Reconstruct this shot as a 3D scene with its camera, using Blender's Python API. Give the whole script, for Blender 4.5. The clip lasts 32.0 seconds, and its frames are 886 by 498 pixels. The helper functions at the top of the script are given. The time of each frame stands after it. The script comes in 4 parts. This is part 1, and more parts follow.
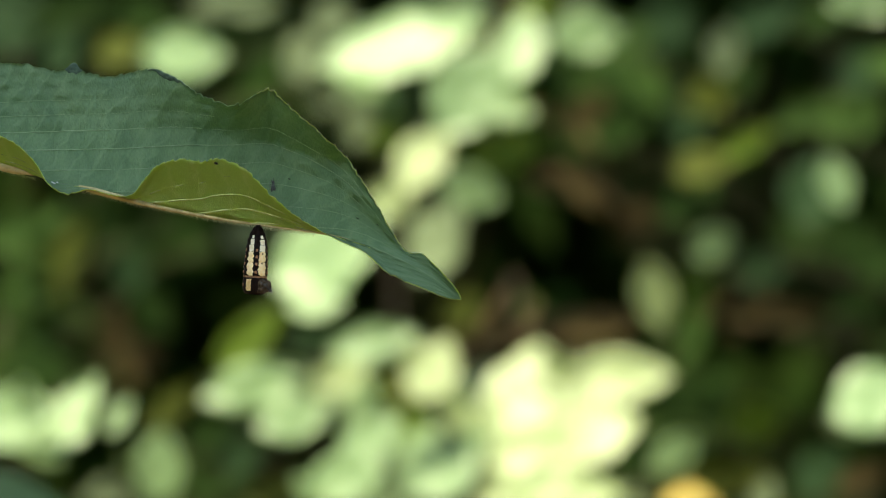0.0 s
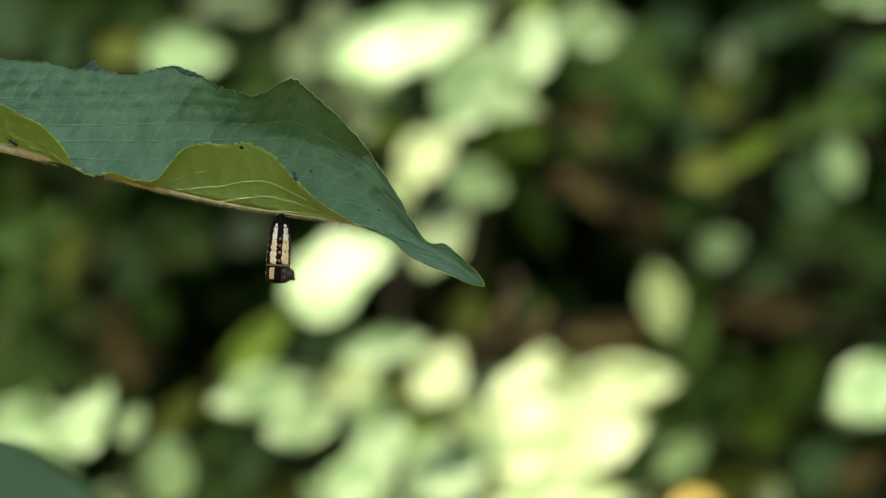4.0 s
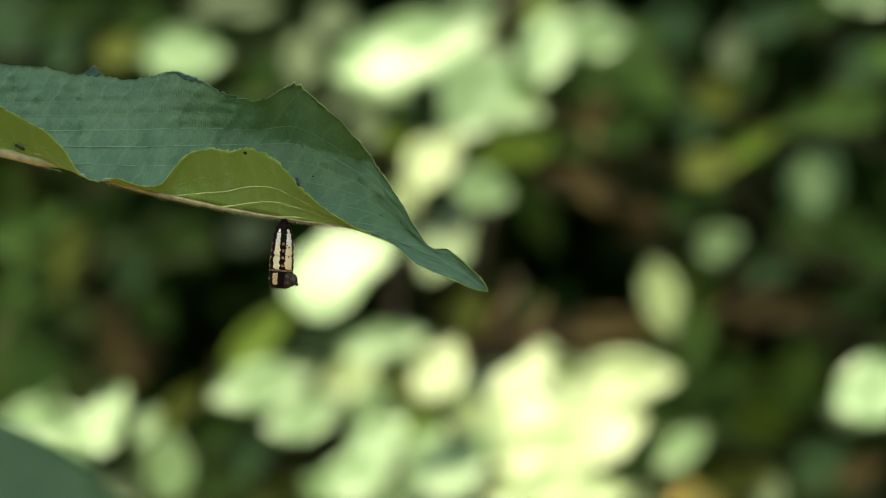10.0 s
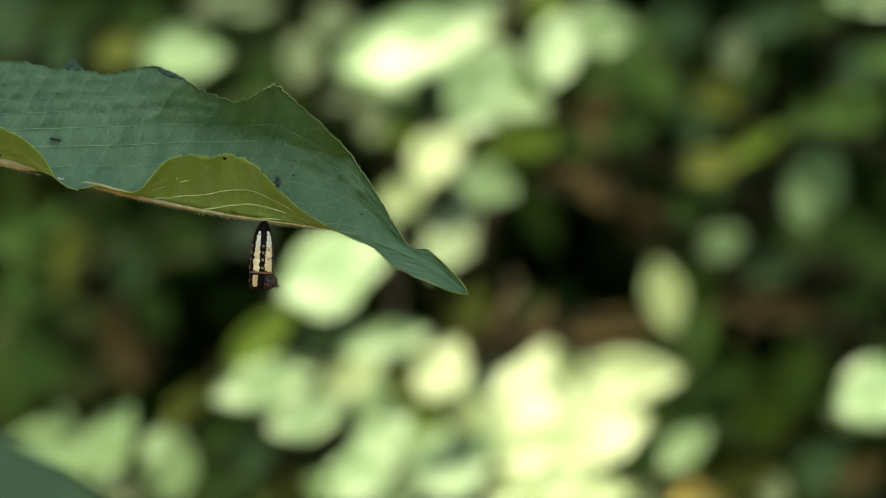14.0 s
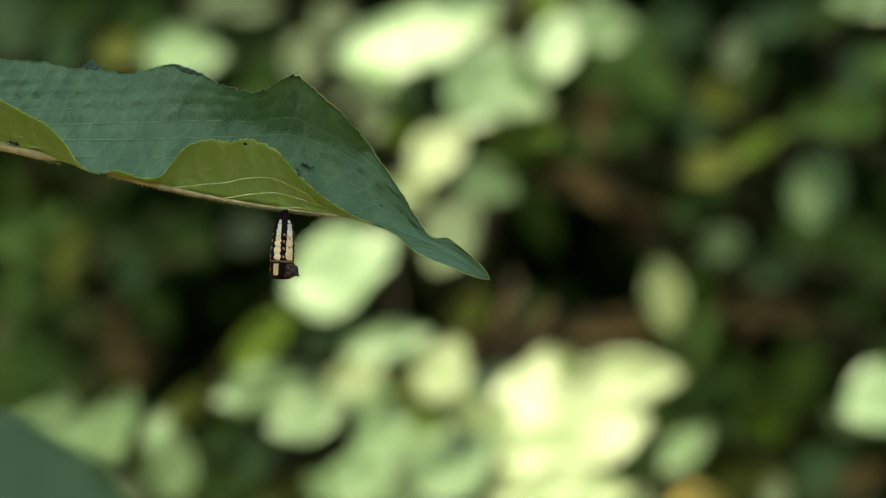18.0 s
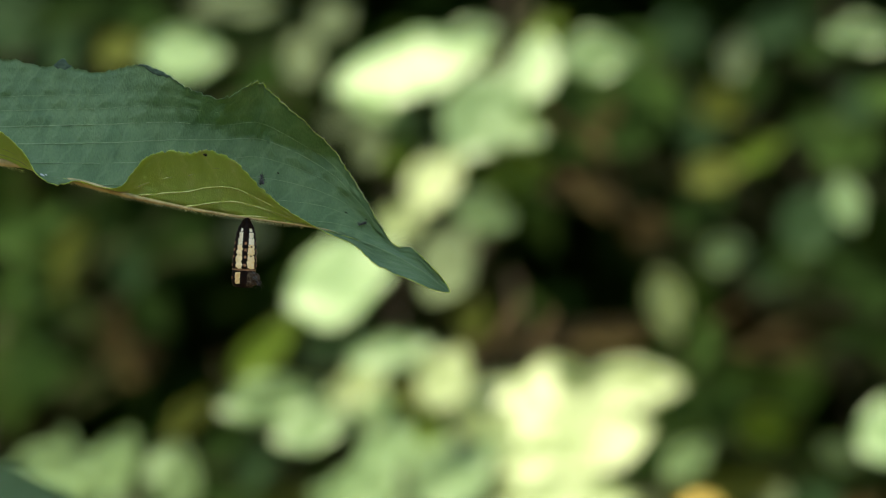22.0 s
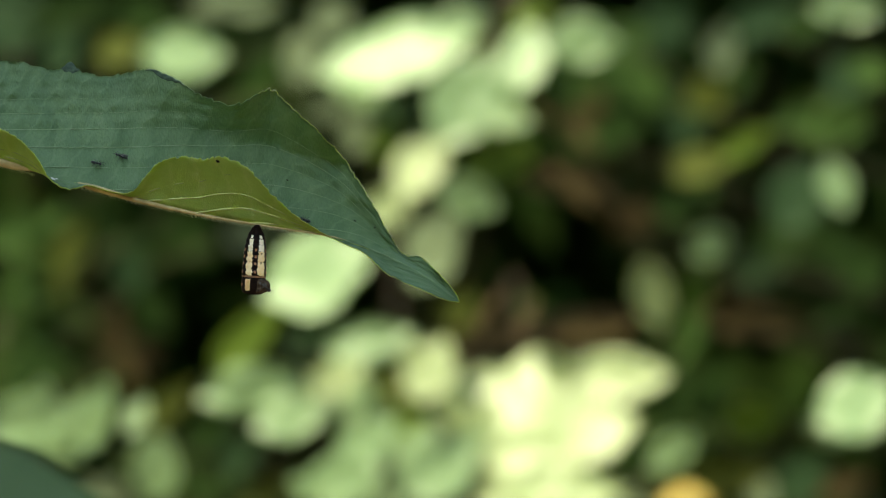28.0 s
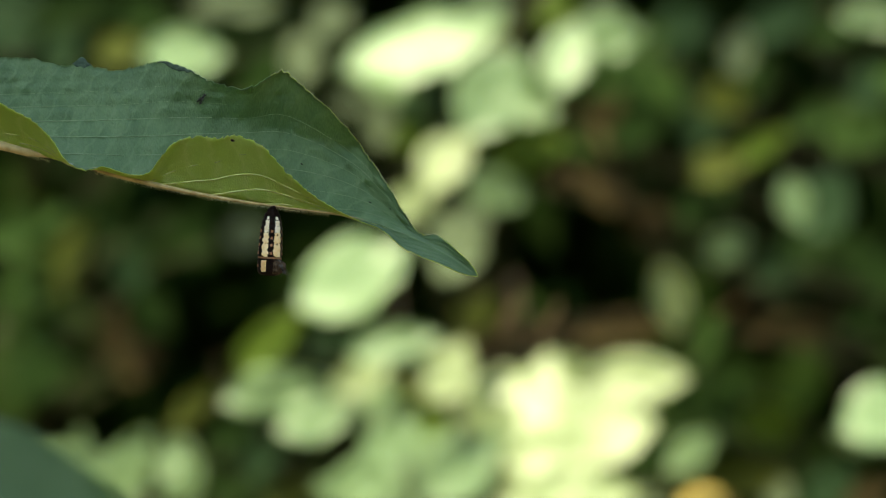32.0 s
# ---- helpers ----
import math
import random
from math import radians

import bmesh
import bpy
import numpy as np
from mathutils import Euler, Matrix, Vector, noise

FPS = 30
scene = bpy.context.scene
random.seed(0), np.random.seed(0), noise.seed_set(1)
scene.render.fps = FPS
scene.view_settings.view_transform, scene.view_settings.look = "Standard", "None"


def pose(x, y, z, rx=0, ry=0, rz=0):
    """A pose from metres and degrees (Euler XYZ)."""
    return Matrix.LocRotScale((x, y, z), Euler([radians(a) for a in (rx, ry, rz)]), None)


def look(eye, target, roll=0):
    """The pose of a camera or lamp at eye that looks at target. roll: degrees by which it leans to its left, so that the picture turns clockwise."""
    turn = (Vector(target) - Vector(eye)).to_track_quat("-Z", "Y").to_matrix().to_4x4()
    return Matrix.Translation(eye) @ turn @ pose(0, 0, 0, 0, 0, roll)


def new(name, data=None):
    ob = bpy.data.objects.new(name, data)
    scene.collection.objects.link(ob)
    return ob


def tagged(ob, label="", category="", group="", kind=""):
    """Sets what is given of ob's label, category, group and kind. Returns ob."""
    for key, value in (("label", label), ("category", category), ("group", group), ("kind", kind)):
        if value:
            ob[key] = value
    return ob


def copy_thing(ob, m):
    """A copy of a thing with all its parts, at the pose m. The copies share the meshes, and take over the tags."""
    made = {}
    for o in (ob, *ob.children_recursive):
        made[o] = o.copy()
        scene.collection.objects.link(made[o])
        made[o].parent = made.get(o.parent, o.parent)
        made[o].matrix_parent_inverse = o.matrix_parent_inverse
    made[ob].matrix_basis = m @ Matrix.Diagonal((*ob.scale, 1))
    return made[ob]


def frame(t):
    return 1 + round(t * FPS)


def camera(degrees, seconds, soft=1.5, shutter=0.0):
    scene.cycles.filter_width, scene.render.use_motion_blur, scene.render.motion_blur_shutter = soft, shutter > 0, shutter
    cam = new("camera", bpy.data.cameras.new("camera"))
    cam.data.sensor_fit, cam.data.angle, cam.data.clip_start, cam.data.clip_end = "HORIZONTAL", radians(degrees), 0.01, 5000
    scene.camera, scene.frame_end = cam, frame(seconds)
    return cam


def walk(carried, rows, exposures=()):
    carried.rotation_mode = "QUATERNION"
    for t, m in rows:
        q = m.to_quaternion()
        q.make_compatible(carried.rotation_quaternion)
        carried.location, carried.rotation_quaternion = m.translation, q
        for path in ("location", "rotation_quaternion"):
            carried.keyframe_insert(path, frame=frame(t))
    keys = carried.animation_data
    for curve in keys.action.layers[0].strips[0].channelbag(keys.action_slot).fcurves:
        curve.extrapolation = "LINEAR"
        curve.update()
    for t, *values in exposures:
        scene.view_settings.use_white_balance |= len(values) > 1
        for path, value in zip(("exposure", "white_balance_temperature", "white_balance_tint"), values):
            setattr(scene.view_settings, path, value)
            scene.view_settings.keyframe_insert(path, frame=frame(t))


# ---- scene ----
S = 0.00016758          # metres that one unit of the drawing grid spans at the leaf's distance
DIST = 1.25             # camera to leaf
LEVEL = 1.10            # height of the lens above the ground
cam = camera(12.0, 32.0, soft=1.1, shutter=0.5)
cam.data.dof.use_dof = True
cam.data.dof.focus_distance = DIST + 0.004
cam.data.dof.aperture_fstop = 8.5
EYE = (0.0, -DIST, LEVEL)
walk(cam, [(0.0, look(EYE, (0, 0, LEVEL))), (32.0, look(EYE, (0, 0, LEVEL)))], exposures=[(0, 2.86, 8250, -1), (13, 2.86, 8250, -1), (18, 2.72, 8250, -1), (32, 2.72, 8250, -1)])

# ---- light: high sun, clear sky ----
SUN = Vector((-0.34, -0.42, 0.84)).normalized()
world = bpy.data.worlds.new("sky")
scene.world = world
world.use_nodes = True
sky = world.node_tree.nodes.new("ShaderNodeTexSky")
sky.sky_type, sky.sun_disc = "NISHITA", False
sky.sun_elevation = math.asin(SUN.z)
sky.sun_rotation = math.atan2(SUN.x, SUN.y)
background = world.node_tree.nodes["Background"]
world.node_tree.links.new(sky.outputs[0], background.inputs[0])
background.inputs[1].default_value = 0.075
lamp = bpy.data.lights.new("sun", "SUN")
lamp.energy, lamp.angle, lamp.color = 2.15, radians(0.55), (1.0, 0.95, 0.86)
sun = new("sun", lamp)
sun.matrix_world = look(SUN * 10, (0, 0, 0))


# ---- materials ----
def nodes_of(name):
    m = bpy.data.materials.new(name)
    m.use_nodes = True
    t = m.node_tree
    return m, t, t.nodes["Principled BSDF"], t.nodes["Material Output"]


def noise_mix(t, a, b, scale, low=0.35, high=0.65, detail=3, coords="Object", stretch=(1, 1, 1)):
    """Colour a to b by a noise of that scale."""
    where = t.nodes.new("ShaderNodeTexCoord")
    place = t.nodes.new("ShaderNodeMapping")
    place.inputs["Scale"].default_value = stretch
    n = t.nodes.new("ShaderNodeTexNoise")
    n.inputs["Scale"].default_value, n.inputs["Detail"].default_value = scale, detail
    r = t.nodes.new("ShaderNodeValToRGB")
    r.color_ramp.elements[0].position, r.color_ramp.elements[1].position = low, high
    r.color_ramp.elements[0].color, r.color_ramp.elements[1].color = (*a, 1), (*b, 1)
    t.links.new(where.outputs[coords], place.inputs[0])
    t.links.new(place.outputs[0], n.inputs["Vector"])
    t.links.new(n.outputs["Fac"], r.inputs[0])
    return r.outputs[0], n.outputs["Fac"]


def multiply(t, a, b, fac=1.0):
    m = t.nodes.new("ShaderNodeMix")
    m.data_type, m.blend_type = "RGBA", "MULTIPLY"
    m.inputs[0].default_value = fac
    t.links.new(a, m.inputs[6])
    t.links.new(b, m.inputs[7])
    return m.outputs[2]


def bump(t, p, height, strength, distance):
    b = t.nodes.new("ShaderNodeBump")
    b.inputs["Strength"].default_value, b.inputs["Distance"].default_value = strength, distance
    t.links.new(height, b.inputs["Height"])
    t.links.new(b.outputs[0], p.inputs["Normal"])


def plain(name, a, b, rough=0.6, scale=300, relief=0.0, spec=0.5):
    m, t, p, _ = nodes_of(name)
    colour, height = noise_mix(t, a, b, scale)
    t.links.new(colour, p.inputs["Base Color"])
    p.inputs["Roughness"].default_value = rough
    p.inputs["Specular IOR Level"].default_value = spec
    if relief:
        bump(t, p, height, 0.6, relief)
    return m


def foliage(name, a, b, through_colour, share, rough=0.45, scale=40, relief=0.001, vary=0.0, spec=0.5, islands=False):
    """A leaf's skin: colour in two scales, a satin gloss and light that passes through."""
    m, t, p, out = nodes_of(name)
    colour, height = noise_mix(t, a, b, scale)
    fine, _ = noise_mix(t, (0.8, 0.8, 0.8), (1.15, 1.15, 1.15), scale * 9)
    colour = multiply(t, colour, fine)
    if vary:
        info = t.nodes.new("ShaderNodeNewGeometry" if islands else "ShaderNodeObjectInfo")
        r = t.nodes.new("ShaderNodeMapRange")
        r.inputs["To Min"].default_value, r.inputs["To Max"].default_value = 1 - vary, 1 + vary
        t.links.new(info.outputs["Random Per Island" if islands else "Random"], r.inputs["Value"])
        colour = multiply(t, colour, r.outputs[0])
    t.links.new(colour, p.inputs["Base Color"])
    p.inputs["Roughness"].default_value = rough
    p.inputs["Specular IOR Level"].default_value = spec
    bump(t, p, height, 0.5, relief)
    glow = t.nodes.new("ShaderNodeBsdfTranslucent")
    glow.inputs["Color"].default_value = (*through_colour, 1)
    both = t.nodes.new("ShaderNodeMixShader")
    both.inputs[0].default_value = share
    t.links.new(p.outputs[0], both.inputs[1])
    t.links.new(glow.outputs[0], both.inputs[2])
    t.links.new(both.outputs[0], out.inputs[0])
    return m


def earth(name):
    """Dry trodden earth, paled to bounce light: pale and dark patches, scraps of brown leaf litter, grit."""
    m, t, p, _ = nodes_of(name)
    broad, _ = noise_mix(t, (0.056, 0.047, 0.031), (0.168, 0.143, 0.100), 1.4, 0.35, 0.65, 6)
    litter, height = noise_mix(t, (0.50, 0.40, 0.28), (1.25, 1.25, 1.25), 13, 0.40, 0.54, 8)
    grit, _ = noise_mix(t, (0.80, 0.78, 0.74), (1.2, 1.2, 1.2), 160, 0.3, 0.7, 3)
    t.links.new(multiply(t, multiply(t, broad, litter), grit), p.inputs["Base Color"])
    p.inputs["Roughness"].default_value = 0.95
    p.inputs["Specular IOR Level"].default_value = 0.2
    bump(t, p, height, 0.8, 0.012)
    return m


def blade_skin(name, a, b, vein, through_colour, share, rough, ladder, slope, show, relief):
    """Skin of the large leaf: quilted ground, ladder of fine veins, blotches; runs along its own s and v."""
    m, t, p, out = nodes_of(name)
    colour, height = noise_mix(t, a, b, 7, 0.3, 0.7, 4, "UV", (4, 1.2, 1))
    fine, grain = noise_mix(t, (0.82, 0.84, 0.84), (1.14, 1.12, 1.12), 260, 0.3, 0.7, 4, "UV", (1.6, 0.4, 1))
    colour = multiply(t, colour, fine)
    where = t.nodes.new("ShaderNodeTexCoord")
    place = t.nodes.new("ShaderNodeMapping")
    place.inputs["Rotation"].default_value = (0, 0, slope)
    wave = t.nodes.new("ShaderNodeTexWave")
    wave.inputs["Scale"].default_value = ladder
    wave.inputs["Distortion"].default_value = 3.5
    wave.inputs["Detail"].default_value = 2.0
    wave.inputs["Detail Scale"].default_value = 1.8
    t.links.new(where.outputs["UV"], place.inputs[0])
    t.links.new(place.outputs[0], wave.inputs["Vector"])
    ramp = t.nodes.new("ShaderNodeValToRGB")
    ramp.color_ramp.elements[0].position, ramp.color_ramp.elements[1].position = 0.88, 1.0
    ramp.color_ramp.elements[0].color, ramp.color_ramp.elements[1].color = (0, 0, 0, 1), (show, show, show, 1)
    t.links.new(wave.outputs["Fac"], ramp.inputs[0])
    mix = t.nodes.new("ShaderNodeMix")
    mix.data_type = "RGBA"
    mix.inputs[7].default_value = (*vein, 1)
    t.links.new(ramp.outputs[0], mix.inputs[0])
    t.links.new(colour, mix.inputs[6])
    t.links.new(mix.outputs[2], p.inputs["Base Color"])
    p.inputs["Roughness"].default_value = rough
    add = t.nodes.new("ShaderNodeMath")
    add.operation = "ADD"
    t.links.new(grain, add.inputs[0])
    soft = t.nodes.new("ShaderNodeMath")
    soft.operation = "MULTIPLY"
    soft.inputs[1].default_value = relief
    t.links.new(wave.outputs["Fac"], soft.inputs[0])
    t.links.new(soft.outputs[0], add.inputs[1])
    bump(t, p, add.outputs[0], 0.75, 0.0007)
    glow = t.nodes.new("ShaderNodeBsdfTranslucent")
    glow.inputs["Color"].default_value = (*through_colour, 1)
    both = t.nodes.new("ShaderNodeMixShader")
    both.inputs[0].default_value = share
    t.links.new(p.outputs[0], both.inputs[1])
    t.links.new(glow.outputs[0], both.inputs[2])
    t.links.new(both.outputs[0], out.inputs[0])
    return m


LEAF_TOP = blade_skin("leaf_upper_skin", (0.068, 0.142, 0.058), (0.128, 0.217, 0.096), (0.19, 0.29, 0.145), (0.22, 0.42, 0.14), 0.13, 0.6, 9, 0.45, 0.28, 0.75)
LEAF_UNDER = blade_skin("leaf_lower_skin", (0.44, 0.58, 0.130), (0.57, 0.69, 0.21), (0.74, 0.77, 0.34), (0.84, 0.95, 0.16), 0.66, 0.6, 7, 0.12, 0.6, 0.9)
LOW_SKIN = foliage("blue_green_skin", (0.036, 0.090, 0.042), (0.064, 0.132, 0.064), (0.25, 0.42, 0.06), 0.2, 0.6, 90, 0.0006, 0.0, 0.25)
VEIN_TOP = plain("pale_vein", (0.21, 0.31, 0.155), (0.26, 0.36, 0.20), 0.7, 500, 0.0, 0.15)
VEIN_UNDER = plain("yellow_vein", (0.46, 0.51, 0.17), (0.58, 0.62, 0.25), 0.6, 500, 0.0, 0.2)
RIB = plain("pinkish_midrib", (0.38, 0.30, 0.13), (0.54, 0.44, 0.21), 0.6, 400, 0.0002)
HAIR = plain("leaf_hair", (0.34, 0.38, 0.20), (0.54, 0.57, 0.36), 0.6, 200, 0.0, 0.2)
TWIG = plain("green_twig", (0.12, 0.14, 0.05), (0.22, 0.19, 0.09), 0.7, 120, 0.0006)
SHOOT = plain("dark_green_shoot", (0.022, 0.028, 0.012), (0.050, 0.050, 0.024), 0.8, 120, 0.0006, 0.2)
DRY_TWIG = plain("dry_tan_twig", (0.045, 0.031, 0.015), (0.090, 0.064, 0.034), 0.8, 90, 0.0006, 0.04)
WOOD = plain("dark_brown_bark", (0.018, 0.013, 0.008), (0.046, 0.034, 0.021), 0.85, 30, 0.004)
# Out-of-view ground, paled to bounce light up onto leaf underside and chrysalis.
SOIL = earth("bounce_earth")
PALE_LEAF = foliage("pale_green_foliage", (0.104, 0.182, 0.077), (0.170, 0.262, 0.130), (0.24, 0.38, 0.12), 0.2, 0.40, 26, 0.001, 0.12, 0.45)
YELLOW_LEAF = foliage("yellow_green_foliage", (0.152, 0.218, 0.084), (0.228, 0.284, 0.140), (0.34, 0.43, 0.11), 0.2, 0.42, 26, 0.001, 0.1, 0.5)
LIME_LEAF = foliage("lime_foliage", (0.050, 0.095, 0.008), (0.088, 0.145, 0.017), (0.30, 0.42, 0.03), 0.25, 0.5, 30, 0.0015, 0.15, 0.15)
# Deep and mid green: shade of the gaps is put into these colours.
SHADED_LEAF = foliage("shaded_green_foliage", (0.006, 0.017, 0.0034), (0.0145, 0.031, 0.0075), (0.07, 0.15, 0.02), 0.15, 0.6, 30, 0.0015, 0.2, 0.03)
MID_LEAF = foliage("dim_mid_green_foliage", (0.023, 0.054, 0.012), (0.046, 0.088, 0.024), (0.15, 0.25, 0.035), 0.2, 0.55, 30, 0.0015, 0.2, 0.06)
OLIVE_LEAF = foliage("olive_foliage", (0.050, 0.068, 0.010), (0.088, 0.108, 0.020), (0.22, 0.25, 0.03), 0.25, 0.55, 30, 0.0015, 0.15, 0.15)
GOLD_LEAF = foliage("golden_yellow_foliage", (0.42, 0.31, 0.06), (0.55, 0.42, 0.10), (0.55, 0.42, 0.06), 0.2, 0.4, 30, 0.0015, 0.1, 0.4)
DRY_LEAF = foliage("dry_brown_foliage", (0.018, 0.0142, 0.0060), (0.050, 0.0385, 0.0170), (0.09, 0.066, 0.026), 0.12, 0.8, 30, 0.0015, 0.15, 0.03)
GREY_LEAF = foliage("greyish_foliage", (0.105, 0.145, 0.078), (0.165, 0.215, 0.122), (0.20, 0.26, 0.11), 0.2, 0.6, 30, 0.0015, 0.12, 0.2)
# Cool green, dimmed likewise to carry shade in its colour.
COOL_LEAF = foliage("dim_cool_green_foliage", (0.013, 0.035, 0.0135), (0.027, 0.058, 0.0245), (0.09, 0.19, 0.04), 0.2, 0.55, 30, 0.0015, 0.2, 0.1)
# Darker than real leaves: the depth's shade is put into this green.
SHADE_FOLIAGE = foliage("shade_dark_foliage", (0.004, 0.013, 0.0025), (0.016, 0.030, 0.006), (0.08, 0.17, 0.02), 0.12, 0.7, 20, 0.0015, 0.4, 0.02, True)
SHELL = plain("black_chrysalis_shell", (0.004, 0.0025, 0.002), (0.014, 0.007, 0.005), 0.45, 900, 0.0002, 0.06)
CREAM = plain("cream_chrysalis_patch", (0.90, 0.64, 0.30), (0.95, 0.77, 0.46), 0.42, 900, 0.0001)
WHITE = plain("white_chrysalis_patch", (0.88, 0.76, 0.54), (0.94, 0.86, 0.68), 0.4, 900, 0.0001)
ORANGE = plain("orange_chrysalis_spot", (0.24, 0.085, 0.03), (0.38, 0.17, 0.07), 0.45, 900)
AMBER = plain("amber_chrysalis_patch", (0.66, 0.42, 0.17), (0.80, 0.58, 0.30), 0.42, 900, 0.0001)
RIDGE = plain("brown_chrysalis_ridge", (0.13, 0.055, 0.025), (0.30, 0.15, 0.065), 0.5, 900)
FLECK = plain("white_silk", (0.70, 0.70, 0.66), (0.85, 0.85, 0.82), 0.5, 900)
HUSK = plain("grey_brown_husk", (0.030, 0.020, 0.013), (0.12, 0.085, 0.055), 0.85, 1500, 0.0006, 0.1)
DARK_EDGE = plain("dark_margin", (0.036, 0.062, 0.044), (0.075, 0.118, 0.078), 0.8, 700, 0.0004, 0.15)
CHITIN = plain("black_chitin", (0.008, 0.008, 0.009), (0.028, 0.025, 0.024), 0.3, 800)
GLASSY = plain("smoky_insect_wing", (0.03, 0.027, 0.025), (0.07, 0.065, 0.06), 0.35, 700)


# ---- building helpers ----
def mesh_of(name, bm, materials, smooth=True):
    data = bpy.data.meshes.new(name)
    bm.to_mesh(data)
    bm.free()
    for m in materials if isinstance(materials, (list, tuple)) else [materials]:
        data.materials.append(m)
    if smooth:
        data.polygons.foreach_set("use_smooth", [True] * len(data.polygons))
    return data


def part(name, bm, material, parent, label="", m=None):
    ob = new(name, mesh_of(name, bm, material))
    ob.parent = parent
    if m is not None:
        ob.matrix_basis = m
    return tagged(ob, label)


def empty(name, label, category, m, group="", kind=""):
    ob = new(name)
    ob.empty_display_size = 0.02
    ob.matrix_basis = m
    return tagged(ob, label, category, group, kind)


def glide(keys, s):
    """A smooth run through keys (s, a, b, ...), at s."""
    k = 0
    while k < len(keys) - 2 and s > keys[k + 1][0]:
        k += 1
    p0, p1, p2, p3 = keys[max(k - 1, 0)], keys[k], keys[k + 1], keys[min(k + 2, len(keys) - 1)]
    h = p2[0] - p1[0]
    u = (s - p1[0]) / h
    out = []
    for c in range(1, len(p1)):
        m1 = (p2[c] - p0[c]) / max(p2[0] - p0[0], 1e-9) * h
        m2 = (p3[c] - p1[c]) / max(p3[0] - p1[0], 1e-9) * h
        out.append((2 * u**3 - 3 * u**2 + 1) * p1[c] + (u**3 - 2 * u**2 + u) * m1 + (3 * u**2 - 2 * u**3) * p2[c] + (u**3 - u**2) * m2)
    return out


def tube(bm, points, radii, sides=6):
    rings, n = [], len(points)
    for i, p in enumerate(points):
        along = (Vector(points[min(i + 1, n - 1)]) - Vector(points[max(i - 1, 0)])).normalized()
        a = along.orthogonal().normalized() if abs(along.z) > 0.95 else along.cross(Vector((0, 0, 1))).normalized()
        b = along.cross(a)
        r = radii[i] if isinstance(radii, (list, tuple)) else radii
        rings.append([bm.verts.new(Vector(p) + (a * math.cos(2 * math.pi * j / sides) + b * math.sin(2 * math.pi * j / sides)) * r) for j in range(sides)])
    for q, w in zip(rings, rings[1:]):
        for j in range(sides):
            bm.faces.new((q[j], q[(j + 1) % sides], w[(j + 1) % sides], w[j]))
    bm.faces.new(rings[0][::-1])
    bm.faces.new(rings[-1])


def ball(bm, centre, size, turn=(0, 0, 0), rings=10, sides=14):
    m = Matrix.Translation(centre) @ pose(0, 0, 0, *turn) @ Matrix.Diagonal((*size, 1))
    bmesh.ops.create_uvsphere(bm, u_segments=sides, v_segments=rings, radius=1, matrix=m)


def ground_height(x, y):
    """Flat path, then a bank that climbs behind the shrubs."""
    k = min(max((y - 2.6) / 3.5, 0), 1)
    return 2.8 * k * k * (3 - 2 * k) + 0.05 * noise.noise((x * 1.3, y * 1.3, 0.0)) * min(1, abs(y) + 0.3)


# ---- ground and bank ----
def ground():
    bm = bmesh.new()
    steps = [-400, -120, -40, -15, -8, -5] + [-4 + 0.25 * i for i in range(33)] + [5, 8, 15, 40, 120, 400]
    grid = [[bm.verts.new((x, y, ground_height(x, y))) for x in steps] for y in [v + 1.5 for v in steps]]
    for a, b in zip(grid, grid[1:]):
        for i in range(len(steps) - 1):
            bm.faces.new((a[i], a[i + 1], b[i + 1], b[i]))
    ob = new("ground", mesh_of("ground", bm, SOIL))
    tagged(ob, "unseen dry earth path, paled to bounce light, rising to a shaded bank", "ground", kind="structure")


ground()

# ---- the large leaf, drawn on the grid with the chrysalis's hold at its origin ----
FAR_EDGE = [(0.0, -150, 118, 24), (0.10, -60, 108, 25), (0.16, 0, 113, 25), (0.22, 50, 115, 25), (0.28, 100, 127, 25), (0.34, 160, 131, 24.5),
            (0.39, 205, 137, 24), (0.45, 272, 125, 23), (0.50, 322, 137, 22), (0.55, 365, 164, 20), (0.60, 425, 178, 17), (0.66, 484, 151, 16),
            (0.70, 520, 178, 13), (0.78, 610, 262, 10), (0.85, 667, 346, 6.5), (0.915, 714, 425, 4), (0.935, 730, 438, 3), (0.958, 756, 441, 1), (0.978, 794, 476, -4.2), (0.992, 815, 500, -6), (1.0, 822, 516, -6.7)]
FAR_SMOOTH = [(0.0, -150, 116, 24), (0.16, 0, 113, 25), (0.34, 160, 122, 24.5), (0.50, 322, 132, 22), (0.60, 428, 146, 17), (0.66, 484, 157, 16), (0.70, 520, 183, 13), (0.78, 610, 264, 10), (0.85, 667, 346, 6.5),
              (0.915, 714, 422, 4), (0.958, 756, 443, 1), (0.992, 815, 500, -6), (1.0, 822, 516, -6.7)]
CREASE = [(0.36, 0.42), (0.45, 0.46), (0.55, 0.57), (0.64, 0.615), (0.70, 0.64), (0.75, 0.75), (0.80, 0.98), (0.86, 1.0)]
RIB_LINE = [(0.0, -150, 245, 0), (0.16, 0, 281, 0), (0.30, 120, 312, 0), (0.45, 260, 349, 0), (0.57, 380, 374, 0), (0.66, 470, 388, 0),
            (0.78, 605, 408, 0), (0.88, 690, 436, -1.5), (0.95, 765, 474, -4), (1.0, 822, 516, -6.7)]
